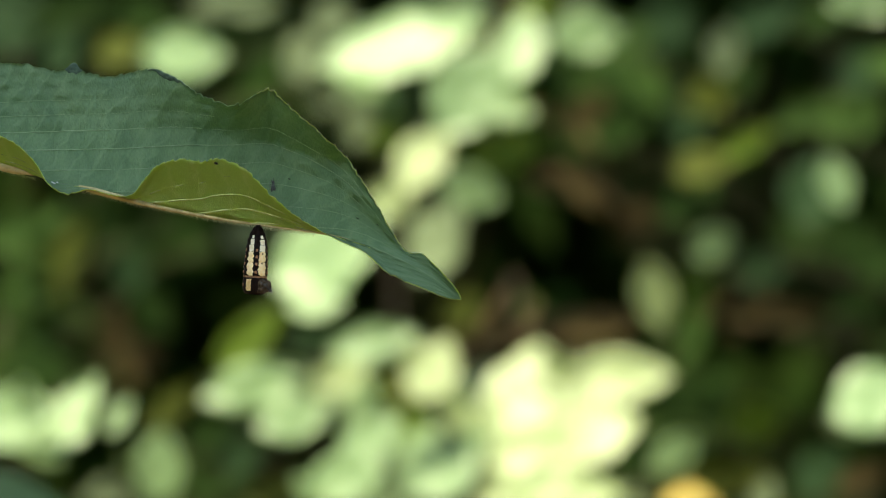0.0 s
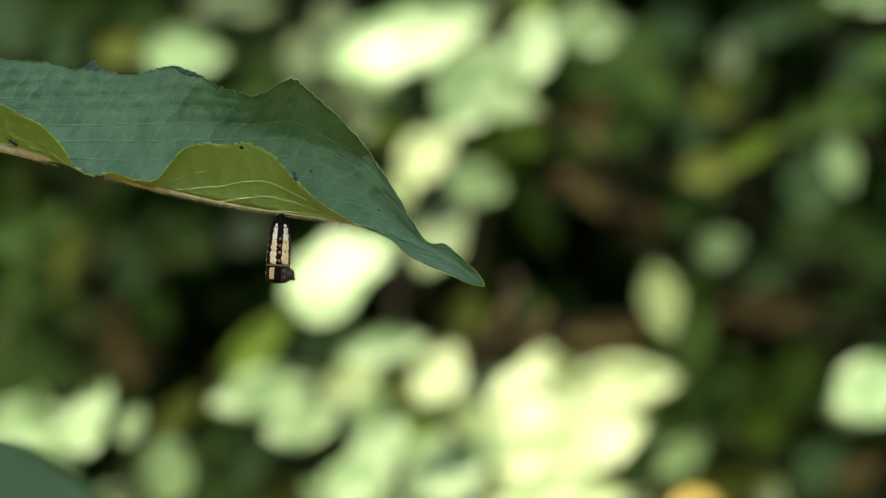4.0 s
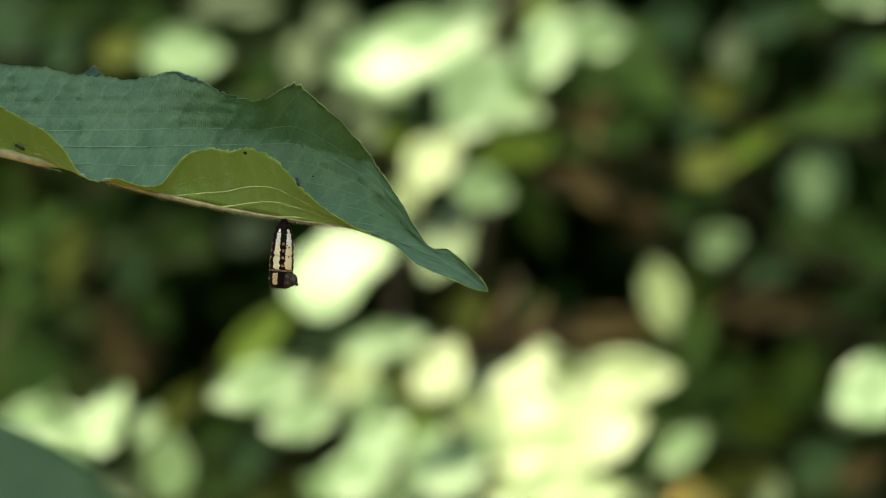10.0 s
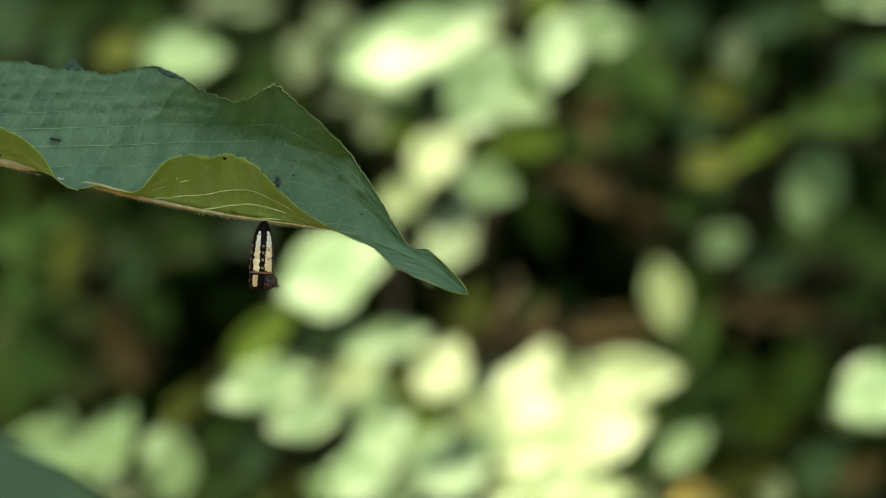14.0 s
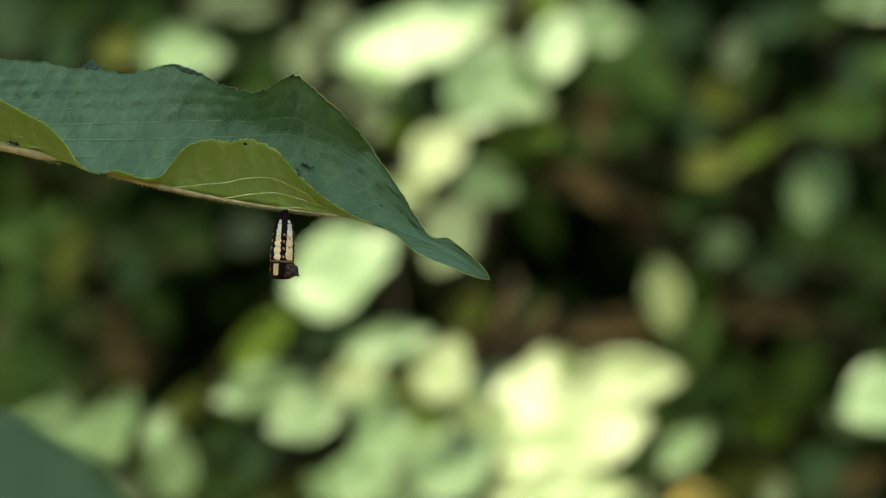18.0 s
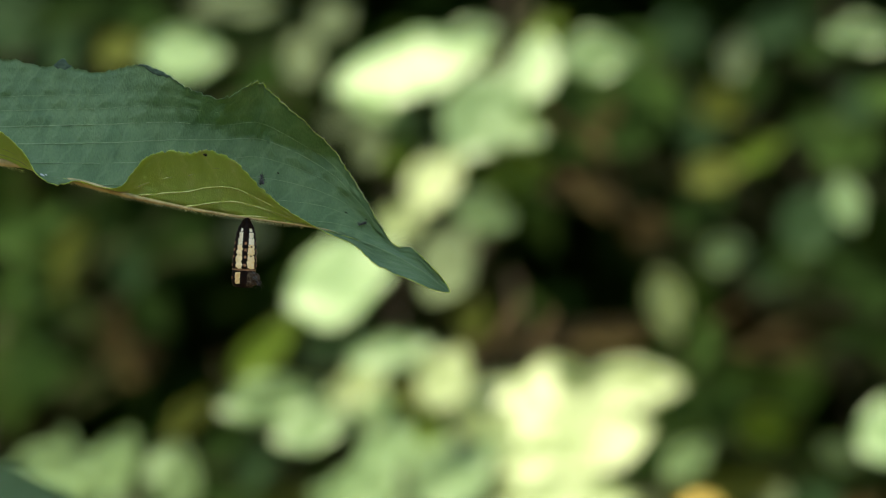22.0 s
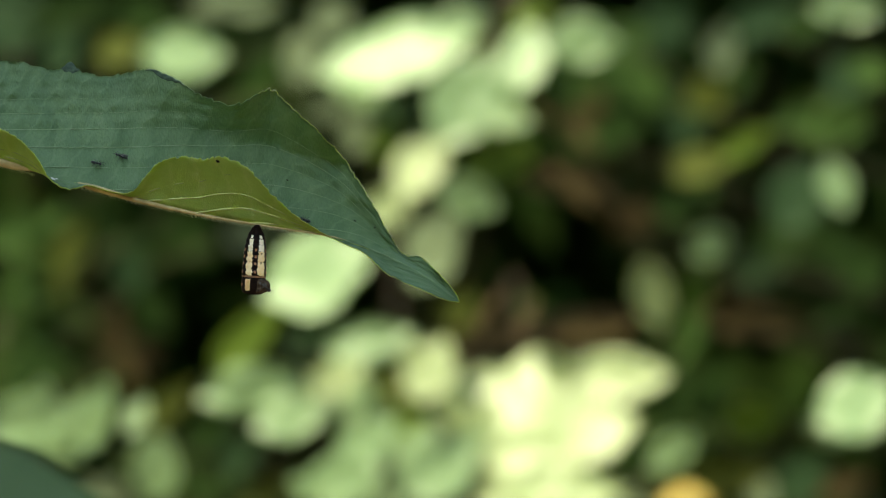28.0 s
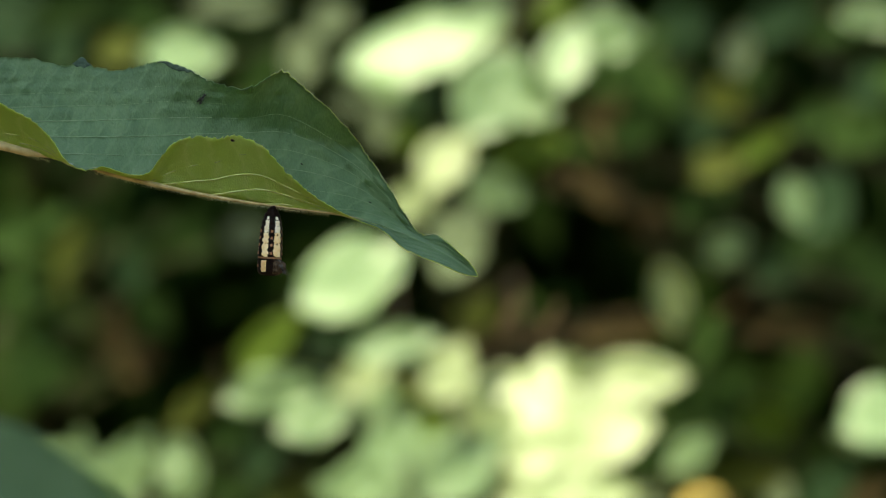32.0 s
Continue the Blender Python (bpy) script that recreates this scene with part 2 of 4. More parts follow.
NEAR_EDGE = [(0.0, -150, 195, -12), (0.10, -60, 190, -12), (0.16, 0, 217, -12), (0.20, 40, 241, -11), (0.235, 72, 275, -11), (0.253, 88, 302, -12), (0.272, 104, 317, -12), (0.29, 121, 323, -12), (0.31, 140, 323, -11), (0.335, 160, 318, -9),
             (0.385, 205, 330, -6), (0.43, 240, 328, -7), (0.455, 265, 296, -8), (0.475, 286, 275, -9), (0.51, 325, 264, -9.6), (0.545, 362, 269, -9.6), (0.575, 390, 263, -9.6), (0.62, 436, 280, -9), (0.67, 488, 332, -7),
             (0.72, 540, 375, -5), (0.78, 606, 412, -5), (0.84, 652, 432, -7), (0.885, 692, 467, -8.5), (0.95, 757, 495, -9), (0.98, 794, 511, -8), (1.0, 822, 516, -6.7)]


def on_grid(key):
    x, y, depth = key
    depth *= 0.001
    k = (DIST + depth) / DIST
    return Vector(((x - 784) * S * k - (462 - 784) * S, depth, (441 - y) * S * k - (441 - 389) * S))


def blade_point(s, v):
    """Place on the leaf: s from stalk to tip, v from the near edge (-1) over the rib (0) to the far edge (1)."""
    rib = on_grid(glide(RIB_LINE, s))
    edge = on_grid(glide(FAR_EDGE if v > 0 else NEAR_EDGE, s))
    w = abs(v)
    across = edge - rib
    if v > 0:
        inner = on_grid(glide(FAR_SMOOTH, s))
        p = rib + (inner - rib) * w + (edge - inner) * w**5
    else:
        p = rib + across * w
    fade = min(1, (1 - s) * 8) * min(1, w * 6)
    sag = 0.0045 if v > 0 else 0.0012
    p.y += sag * math.sin(math.pi * w) * fade
    if v > 0:
        phase = (s - 0.04 - 0.95 * w - 0.25 * w**3) / 0.165
        p.y -= 0.0011 * (0.85 + 0.4 * noise.noise((s * 14, w * 3, 6.0))) * min(1, max(0, 0.86 - s) * 5) * abs(math.sin(math.pi * phase)) * fade * min(1, (1 - w) * 4 + 0.15)
        p.y += (0.0010 * noise.noise((s * 26, w * 5, 8.0)) + 0.0005 * noise.noise((s * 60, w * 9, 5.0))) * fade * min(1, (1 - w) * 4 + 0.1)
        crest = math.exp(-((s - 0.318) / 0.013) ** 2) * 0.0026 + math.exp(-((s - 0.455) / 0.02) ** 2) * 0.0005
        p.z += crest * w**6
        p.y += 0.0020 * noise.noise((s * 9, w * 2, 3.0)) * fade
        if 0.36 < s < 0.80:
            crease = glide(CREASE, s)[0]
            fold = max(0.0, w - crease) / max(1 - crease, 0.06) * min(1, (s - 0.36) / 0.24) ** 2 * math.exp(-((s - 0.60) / 0.175) ** 8)
            p.y -= 0.015 * fold**1.1
    else:
        ruffle = math.exp(-((s - 0.295) / 0.045) ** 2) * w
        p += Vector((0.0004 * noise.noise((s * 70, w * 3, 1.0)), 0.0020 * noise.noise((s * 60, w * 3, 2.0)), 0.0006 * noise.noise((s * 90, w * 3, 3.0)))) * ruffle
        phase = (s - 0.33 * w) / 0.075
        p.y += 0.0006 * abs(math.sin(math.pi * phase)) * fade
    if w > 0.93:
        rough = noise.noise((s * 160, 1.0 if v > 0 else 5.0, 0.0)) * 0.55 + noise.noise((s * 55, 2.0 if v > 0 else 6.0, 0.0)) * 0.7
        tooth = (s * 74 + 0.6 * noise.noise((s * 25, 3.0 if v > 0 else 9.0, 0.0))) % 1
        teeth = 0.00105 * (0.55 + 0.9 * noise.noise((s * 40, 7.0 if v > 0 else 2.0, 0.0))) * (tooth**1.4 - 0.4) * (1 if v < 0 else min(1, max(0, s - 0.25) * 5))
        p += across.normalized() * (rough * 0.0009 + teeth) * (w - 0.93) / 0.07 * min(1, (1 - s) * 10)
    return p


def blade_normal(s, v):
    a = blade_point(min(s + 0.004, 1), v) - blade_point(max(s - 0.004, 0), v)
    b = blade_point(s, min(v + 0.04, 1)) - blade_point(s, max(v - 0.04, -1))
    n = a.cross(b)
    return n.normalized() if n.length > 1e-12 else Vector((0, -1, 0))


def leaf_blade():
    bm = bmesh.new()
    uv = bm.loops.layers.uv.new("along_and_across")
    ns = 540
    vs = [-1, -0.965, -0.93, -0.86, -0.75, -0.62, -0.5, -0.38, -0.25, -0.12, -0.04, 0.04, 0.10, 0.17, 0.24] + [0.275 + 0.035 * i for i in range(19)] + [0.93, 0.965, 1]
    upper, lower = [], []
    for i in range(ns + 1):
        s = i / ns * 0.999
        row_u, row_l = [], []
        for v in vs:
            p, n = blade_point(s, v), blade_normal(s, v)
            row_u.append(bm.verts.new(p + n * 0.00012))
            row_l.append(bm.verts.new(p - n * 0.00012))
        upper.append(row_u)
        lower.append(row_l)

    def quad(corners, marks, index):
        f = bm.faces.new(corners)
        f.material_index = index
        for loop, mark in zip(f.loops, marks):
            loop[uv].uv = mark

    for i in range(ns):
        for j in range(len(vs) - 1):
            marks = [(i / ns, vs[j] * 0.3), ((i + 1) / ns, vs[j] * 0.3), ((i + 1) / ns, vs[j + 1] * 0.3), (i / ns, vs[j + 1] * 0.3)]
            quad((upper[i][j], upper[i + 1][j], upper[i + 1][j + 1], upper[i][j + 1]), marks, 0)
            quad((lower[i][j + 1], lower[i + 1][j + 1], lower[i + 1][j], lower[i][j]), marks[::-1], 1)
        for j in (0, len(vs) - 1):
            quad((upper[i][j], lower[i][j], lower[i + 1][j], upper[i + 1][j]), [(i / ns, vs[j] * 0.3)] * 4, 1 if j == 0 or i > 0.64 * ns else 0)
    return bm


def far_run(w):
    """How far towards the tip a side vein of the far half has run at w from the rib."""
    return 0.95 * w + 0.25 * w**3


def vein(s0, reach, lean, side, radius, lift, first=0.02):
    """A side vein that leaves the rib at s0 and runs towards the tip."""
    bm = bmesh.new()
    points, radii = [], []
    for i in range(49):
        w = first + (reach - first) * i / 48
        s = min(s0 + (far_run(w) if side > 0 else lean * w) + (0 if side > 0 else 0.004 * math.sin(5 * w + s0 * 40)), 0.985)
        v = w * side
        points.append(blade_point(s, v) + blade_normal(s, v) * lift)
        radii.append(radius * (1 - 0.75 * i / 48))
    tube(bm, points, radii, 5)
    return bm


def edge_patch(s0, s1, inner):
    """A thin dark patch on the far margin that reaches in to inner, deepest at its middle."""
    bm = bmesh.new()
    grid = []
    for i in range(25):
        s = s0 + (s1 - s0) * i / 24
        deep_in = 1 - (1 - inner) * max(0.03, math.sin(math.pi * i / 24) + 0.35 * noise.noise((s * 90, 4.0, 1.0)))
        row = []
        for j in range(7):
            v = deep_in + (1.0 - deep_in) * j / 6
            lift = 0.0004 if 0 < j < 6 else 0.00008
            row.append(bm.verts.new(blade_point(s, v) + blade_normal(s, v) * (lift + 0.0002 * noise.noise((s * 120, v * 20, 0.0)))))
        grid.append(row)
    for a, b in zip(grid, grid[1:]):
        for j in range(6):
            bm.faces.new((a[j], b[j], b[j + 1], a[j + 1]))
    return bm


TWIG_BASE = Vector((-0.23, 0.03, 0.0))
HOLD = Vector(((462 - 784) * S, 0, LEVEL + (441 - 389) * S))   # where the chrysalis hangs, at rest


def hairs(where, count, length, seed):
    bm = bmesh.new()
    rnd = random.Random(seed)
    for _ in range(count):
        p, out = where(rnd)
        along = out.orthogonal().normalized()
        out = (out + Vector((rnd.uniform(-0.5, 0.5), rnd.uniform(-0.5, 0.5), rnd.uniform(-0.3, 0.3)))).normalized()
        h, r = length * rnd.uniform(0.4, 1.2), 0.000045
        a, b = bm.verts.new(p + along * r), bm.verts.new(p - along * r)
        c, d = bm.verts.new(p + out.cross(along) * r), bm.verts.new(p + out * h + Vector((rnd.uniform(-1, 1), 0, rnd.uniform(-1, 1))) * h * 0.15)
        bm.faces.new((a, b, d)), bm.faces.new((b, c, d)), bm.faces.new((c, a, d))
    return bm


def leafy_twig():
    root = empty("leafy_twig", "hairy green twig with a broad drooping blue-green folded leaf", "twig", Matrix.Translation(TWIG_BASE))
    bm = bmesh.new()
    stalk = HOLD + blade_point(0, 0) - TWIG_BASE
    tube(bm, [(0, 0, -0.03), (0.01, 0.0, 0.3), (-0.01, 0.005, 0.62), (0.005, 0, 0.95), (0.02, 0, 1.17), (0.025, 0, 1.33)], [0.008, 0.007, 0.006, 0.005, 0.004, 0.002], 9)
    tube(bm, [(0.018, 0, 1.10), (0.04, -0.01, 1.135), tuple(stalk + Vector((-0.03, 0, 0.010))), tuple(stalk + Vector((0.004, 0, -0.001)))], [0.003, 0.0022, 0.0018, 0.0015], 8)
    tube(bm, [(0.008, 0, 0.90), (0.03, -0.18, 1.00), (0.070, -0.33, 1.04), (0.081, -0.358, 1.050)], [0.003, 0.002, 0.0015, 0.0013], 8)
    part("stem", bm, TWIG, root, "upright green-brown hairy stem")
    leaf = part("leaf", leaf_blade(), [LEAF_TOP, LEAF_UNDER], root, "drooping blue-green leaf showing its yellow-green underside", Matrix.Translation(HOLD - TWIG_BASE))
    for s0, first, reach, thick in ((-0.455, 0.46, 0.82, 0.10), (-0.29, 0.30, 0.80, 0.12), (-0.125, 0.14, 0.86, 0.21), (0.04, 0.02, 0.78, 0.22), (0.205, 0.02, 0.60, 0.14), (0.37, 0.02, 0.48, 0.15), (0.535, 0.02, 0.34, 0.13), (0.70, 0.02, 0.2, 0.12)):
        part("vein", vein(s0, reach, 0, 1, thick * 0.001, 0.00042, first), VEIN_TOP, leaf)
    for s0 in (0.02, 0.10, 0.33, 0.435, 0.53, 0.63):
        part("vein", vein(s0, 0.80, 0.36, -1, 0.00030, -0.00008), VEIN_UNDER, leaf)
    bm = bmesh.new()
    for s0, s1 in ((0.0, 0.245), (0.312, 0.80)):
        run = [s0 + (s1 - s0) * i / 40 for i in range(41)]
        tube(bm, [blade_point(s, 0) + Vector((0, -0.0002 + 0.0022 * math.exp(-((s - 0.28) / 0.042) ** 4), 0.0002)) for s in run], [max(0.0017 - 0.0021 * s, 0.0003) * min(1, 0.12 + 18 * min(s1 - s, s - s0 + 0.002 + (s0 == 0))) for s in run], 8)
    part("midrib", bm, RIB, leaf, "pinkish-brown hairy midrib")
    # Dark margin patches; the second puts a curled lobe's shade into colour.
    for s0, s1, inner in ((0.448, 0.520, 0.955), (0.302, 0.334, 0.915)):
        part("dark_edge", edge_patch(s0, s1, inner), DARK_EDGE, leaf, "dark bluish patch on the margin")
    bm = bmesh.new()
    tube(bm, [blade_point(0.78 + i / 20 * 0.21, 0) + blade_normal(0.78 + i / 20 * 0.21, 0) * 0.0001 for i in range(21)], [0.00014 - 0.00008 * i / 20 for i in range(21)], 6)
    part("tip_rib", bm, VEIN_TOP, leaf)

    for name, skin, s, v, size, lift, label in (("white_fleck", FLECK, 0.272, -0.45, (0.0008, 0.0004, 0.0003), 0.0003, "white fleck of silk"), ("white_fleck", FLECK, 0.283, -0.2, (0.0004, 0.0003, 0.0002), 0.0002, ""),
                                               ("brown_spot", SHELL, 0.573, -0.93, (0.0007, 0.0003, 0.0004), -0.0002, "small brown wound at the edge"), ("dark_speck", SHELL, 0.815, 0.33, (0.0006, 0.00025, 0.0002), 0.0001, ""),
                                               ("dark_speck", SHELL, 0.70, 0.40, (0.0004, 0.0003, 0.0002), 0.0001, ""), ("dark_speck", SHELL, 0.86, 0.55, (0.0003, 0.0002, 0.0002), 0.0001, "")):
        bm = bmesh.new()
        ball(bm, blade_point(s, v) + blade_normal(s, v) * lift, size, (0, 30, 0), 6, 8)
        part(name, bm, skin, leaf, label)

    def under_rib(rnd):
        s = rnd.choice((rnd.uniform(0, 0.24), rnd.uniform(0.33, 0.74), rnd.uniform(0.33, 0.74)))
        return blade_point(s, 0) + Vector((0, -0.0002, -0.0009 + 0.0010 * s)), Vector((rnd.uniform(-0.2, 0.5), rnd.uniform(-0.5, 0.2), -1))

    def along_edge(rnd):
        v = rnd.choice((1, 1, -1))
        s = rnd.uniform(0.64, 0.99) if v > 0 else rnd.choice((rnd.uniform(0.0, 0.24), rnd.uniform(0.44, 0.99), rnd.uniform(0.44, 0.99)))
        p = blade_point(s, v)
        return p, (p - blade_point(s, v * 0.8)).normalized()

    tagged(part("rib_hairs", hairs(under_rib, 1500, 0.0011, 4), HAIR, leaf, "stiff pale hairs under the midrib"), kind="stuff")
    tagged(part("edge_hairs", hairs(along_edge, 1700, 0.0007, 5), HAIR, leaf, "fine pale hairs along the margin"), kind="stuff")
    return root, leaf


def broad_leaf(length, width, fold=0.12, droop=0.10, cells=10, wave=0.02, seed=0):
    """A pointed oval leaf with a folded midrib and a short stalk: along +x from the origin, its face to +z."""
    bm = bmesh.new()
    rows = []
    for i in range(cells + 1):
        u = i / cells
        half = width / 2 * (math.sin(math.pi * min(1, u * 0.97 + 0.02)) ** 0.75) * (1.05 - 0.25 * u)
        row = []
        for j in range(-3, 4):
            v = j / 3
            z = fold * width * abs(v) - droop * length * u * u + wave * width * noise.noise((u * 4 + seed, v * 2, seed)) * abs(v) * 2
            row.append(bm.verts.new((u * length, half * v, z)))
        rows.append(row)
    for a, b in zip(rows, rows[1:]):
        for j in range(6):
            bm.faces.new((a[j], b[j], b[j + 1], a[j + 1]))
    tube(bm, [(-0.16 * length, 0, -0.01), (0, 0, 0), (0.6 * length, 0, -droop * length * 0.36 - 0.0008)], [0.0014, 0.0012, 0.0006], 5)
    return bm


twig, big_leaf = leafy_twig()
low_leaf = part("lower_leaf", broad_leaf(0.075, 0.0375, 0.06, 0.03, 24, 0.05, 3), LOW_SKIN, twig, "smaller blue-green leaf that hangs lower")
LOW_DEPTH = 0.92
LOW_REST = Vector((-0.1374, LOW_DEPTH - DIST, 1.0521)) - TWIG_BASE
LOW_TURN = pose(0, 0, 0, 55, 0, 0) @ pose(0, 0, 0, 0, 0, -16)
low_leaf.matrix_basis = Matrix.Translation(LOW_REST) @ LOW_TURN

# ---- the chrysalis ----
GIRTH = 0.88
PROFILE = [(0.0, 0.0), (0.0, 1.2), (0.03, 1.7), (0.07, 2.15), (0.12, 2.6), (0.155, 2.88), (0.22, 3.2), (0.32, 3.5), (0.46, 3.72), (0.6, 3.85), (0.72, 3.95), (0.735, 3.7), (0.75, 3.85), (0.86, 3.9), (0.94, 3.75), (0.985, 3.1), (1.0, 1.7), (1.0, 0.0)]
TALL = 0.0200


def shell_point(a, h, off=0.0):
    """Place on the shell: a in degrees round from the front, h from the hold (0) down (1), off in millimetres outwards."""
    k = 1
    while k < len(PROFILE) - 2 and h > PROFILE[k + 1][0]:
        k += 1
    (h0, r0), (h1, r1) = PROFILE[k], PROFILE[k + 1]
    r = r0 + (r1 - r0) * min(max((h - h0) / max(h1 - h0, 1e-6), 0), 1)
    ridge = 0.13 * math.cos(4 * radians(a)) + 0.11 * math.cos(2 * math.pi * h * 10.4) * (h < 0.72)
    r = (r * GIRTH + ridge * min(1, r) + off) * 0.001
    return Vector((r * math.sin(radians(a)), -r * 0.92 * math.cos(radians(a)), -h * TALL))


def shell_patch(a0, a1, h0, h1, seed, off=0.05):
    """A raised colour patch with an uneven outline."""
    bm = bmesh.new()
    n = 12
    grid = []
    for i in range(n + 1):
        v = i / n
        squeeze = 0.07 * abs(2 * v - 1) ** 3
        row = []
        for j in range(n + 1):
            u = j / n
            du = 0.20 * noise.noise((v * 6.0, seed * 3.1, 0.0)) if j < n / 2 else 0.20 * noise.noise((v * 6.0, seed * 3.1, 9.0))
            uu = squeeze + (1 - 2 * squeeze) * u + du
            vv = v + 0.10 * noise.noise((u * 3.0, seed * 1.7, 4.0)) * (1 if 0 < i < n else 1.3)
            rim = min(u, 1 - u, v, 1 - v)
            row.append(bm.verts.new(shell_point(a0 + (a1 - a0) * uu, h0 + (h1 - h0) * vv, off if rim > 0 else -0.08)))
        grid.append(row)
    for a, b in zip(grid, grid[1:]):
        for j in range(n):
            bm.faces.new((a[j], a[j + 1], b[j + 1], b[j]))
    return bm


def chrysalis():
    root = empty("chrysalis", "black butterfly chrysalis with cream bands hanging from the leaf", "chrysalis", Matrix.Translation(HOLD))
    bm = bmesh.new()
    rings = []
    for i in range(61):
        h = i / 60
        rings.append([bm.verts.new(shell_point(j * 7.5, h)) for j in range(48)])
    for a, b in zip(rings, rings[1:]):
        for j in range(48):
            bm.faces.new((a[j], a[(j + 1) % 48], b[(j + 1) % 48], b[j]))
    bm.faces.new(rings[0])
    bm.faces.new(rings[-1][::-1])
    part("shell", bm, SHELL, root, "glossy black shell")
    bm = bmesh.new()
    tube(bm, [(0, 0, -0.0005), (0.0001, 0, 0.0002), (0, 0, 0.0007)], [0.0011, 0.0010, 0.0008], 8)
    part("cremaster", bm, SHELL, root, "dark stalk that grips the leaf")
    bands = [(0.118, 0.172, 0.62, WHITE), (0.173, 0.267, 0.9, WHITE), (0.261, 0.364, 1.0, WHITE), (0.352, 0.527, 1.08, CREAM), (0.508, 0.726, 1.14, CREAM)]
    for column, (mid, half) in enumerate(((-29, 18), (40, 23), (118, 24), (-118, 24), (180, 18))):
        for k, (h0, h1, share, skin) in enumerate(bands):
            w = half * share
            part("pale_patch", shell_patch(mid - w, mid + w, h0, h1, column * 7 + k), skin, root)
    for column, mid in enumerate((-33, 118, -118, 180)):
        part("amber_patch", shell_patch(mid - 17, mid + 19, 0.765, 0.955, 60 + column), AMBER, root)
    for k, h in enumerate((0.34, 0.44, 0.545, 0.665, 0.86)):
        part("orange_spot", shell_patch(-86, -68, h - 0.022, h + 0.022, 80 + k), ORANGE, root)
        if h < 0.7:
            part("orange_spot", shell_patch(-2, 11, h - 0.022, h + 0.022, 90 + k, 0.07), ORANGE, root)
            part("orange_spot", shell_patch(72, 86, h - 0.02, h + 0.02, 100 + k), ORANGE, root)
    for k, h in enumerate((0.39, 0.53)):
        part("dark_dot", shell_patch(33, 42, h - 0.012, h + 0.014, 120 + k, 0.09), SHELL, root)
    bm = bmesh.new()
    for j in range(48):
        a = bm.verts.new(shell_point(j * 7.5, 0.722, 0.04))
        b = bm.verts.new(shell_point(j * 7.5, 0.735, 0.10))
        c = bm.verts.new(shell_point(j * 7.5, 0.748, 0.04))
        if j:
            bm.faces.new((last[0], a, b, last[1]))
            bm.faces.new((last[1], b, c, last[2]))
        else:
            first = (a, b, c)
        last = (a, b, c)
    bm.faces.new((last[0], first[0], first[1], last[1]))
    bm.faces.new((last[1], first[1], first[2], last[2]))
    part("ridge", bm, RIDGE, root, "thin tan ring ridge")
    bm = bmesh.new()
    rnd = random.Random(8)
    grid = []
    for i in range(19):
        row = []
        for j in range(19):
            u, v = i / 18, j / 18
            rim = min(u, 1 - u, v, 1 - v)
            lump = 0.9 * min(1, rim * 5) + 0.6 * math.exp(-((u - 0.78) / 0.2) ** 2 - ((v - 0.45) / 0.3) ** 2) + 0.55 * noise.noise((u * 6, v * 6, 2.0)) + 0.35 * noise.noise((u * 15, v * 15, 7.0))
            row.append(bm.verts.new(shell_point(18 + 84 * u, 0.765 + 0.21 * v, lump if rim > 0 else -0.1)))
        grid.append(row)
    for a, b in zip(grid, grid[1:]):
        for j in range(18):
            bm.faces.new((a[j], a[j + 1], b[j + 1], b[j]))
    part("torn_flap", bm, HUSK, root, "crumpled grey-brown torn flap")
    return root


pupa = chrysalis()


# ---- insects ----
def insect(name, label, category, size, winged, group=""):
    """A small dark insect, its head towards +x, its feet at z = 0. size: body length in metres."""
    root = empty(name, label, category, Matrix())
    e = size

    def lump(what, centre, radii, material=CHITIN):
        bm = bmesh.new()
        ball(bm, [c * e for c in centre], [r * e for r in radii], (0, 0, 0), 8, 12)
        return part(what, bm, material, root)

    lump("abdomen", (-0.27, 0, 0.20), (0.25, 0.14, 0.13))
    lump("thorax", (0.08, 0, 0.21), (0.16, 0.10, 0.10))
    head = lump("head", (0.33, 0, 0.21), (0.12, 0.12, 0.10))
    for side in (-1, 1):
        bm = bmesh.new()
        ball(bm, (0.38 * e, side * 0.09 * e, 0.24 * e), [0.045 * e] * 3, (0, 0, 0), 6, 8)
        part("eye", bm, SHELL, head)
        bm = bmesh.new()
        tube(bm, [(0.42 * e, side * 0.04 * e, 0.25 * e), (0.55 * e, side * 0.12 * e, 0.36 * e), (0.75 * e, side * 0.16 * e, 0.30 * e)], [0.016 * e, 0.013 * e, 0.010 * e], 5)
        part("antenna", bm, CHITIN, head)
        for k, (x0, x1) in enumerate(((0.18, 0.42), (0.07, 0.05), (-0.03, -0.38))):
            bm = bmesh.new()
            tube(bm, [(x0 * e, side * 0.07 * e, 0.18 * e), ((x0 * 0.5 + x1 * 0.5) * e, side * 0.26 * e, 0.33 * e), (x1 * e, side * 0.40 * e, 0.005 * e)], [0.022 * e, 0.018 * e, 0.011 * e], 5)
            part("leg", bm, CHITIN, root)
        if winged:
            bm = bmesh.new()
            pts = [(0.10, 0.03), (-0.15, 0.16), (-0.50, 0.24), (-0.72, 0.17), (-0.62, 0.05), (-0.25, 0.02)]
            top = [bm.verts.new((x * e, side * y * e, (0.33 - 0.05 * y) * e)) for x, y in pts]
            bot = [bm.verts.new((x * e, side * y * e, (0.318 - 0.05 * y) * e)) for x, y in pts]
            bm.faces.new(top), bm.faces.new(bot[::-1])
            for i in range(6):
                bm.faces.new((top[i], bot[i], bot[(i + 1) % 6], top[(i + 1) % 6]))
            part("wing", bm, GLASSY, root, "smoky translucent wing")
    return tagged(root, group=group)


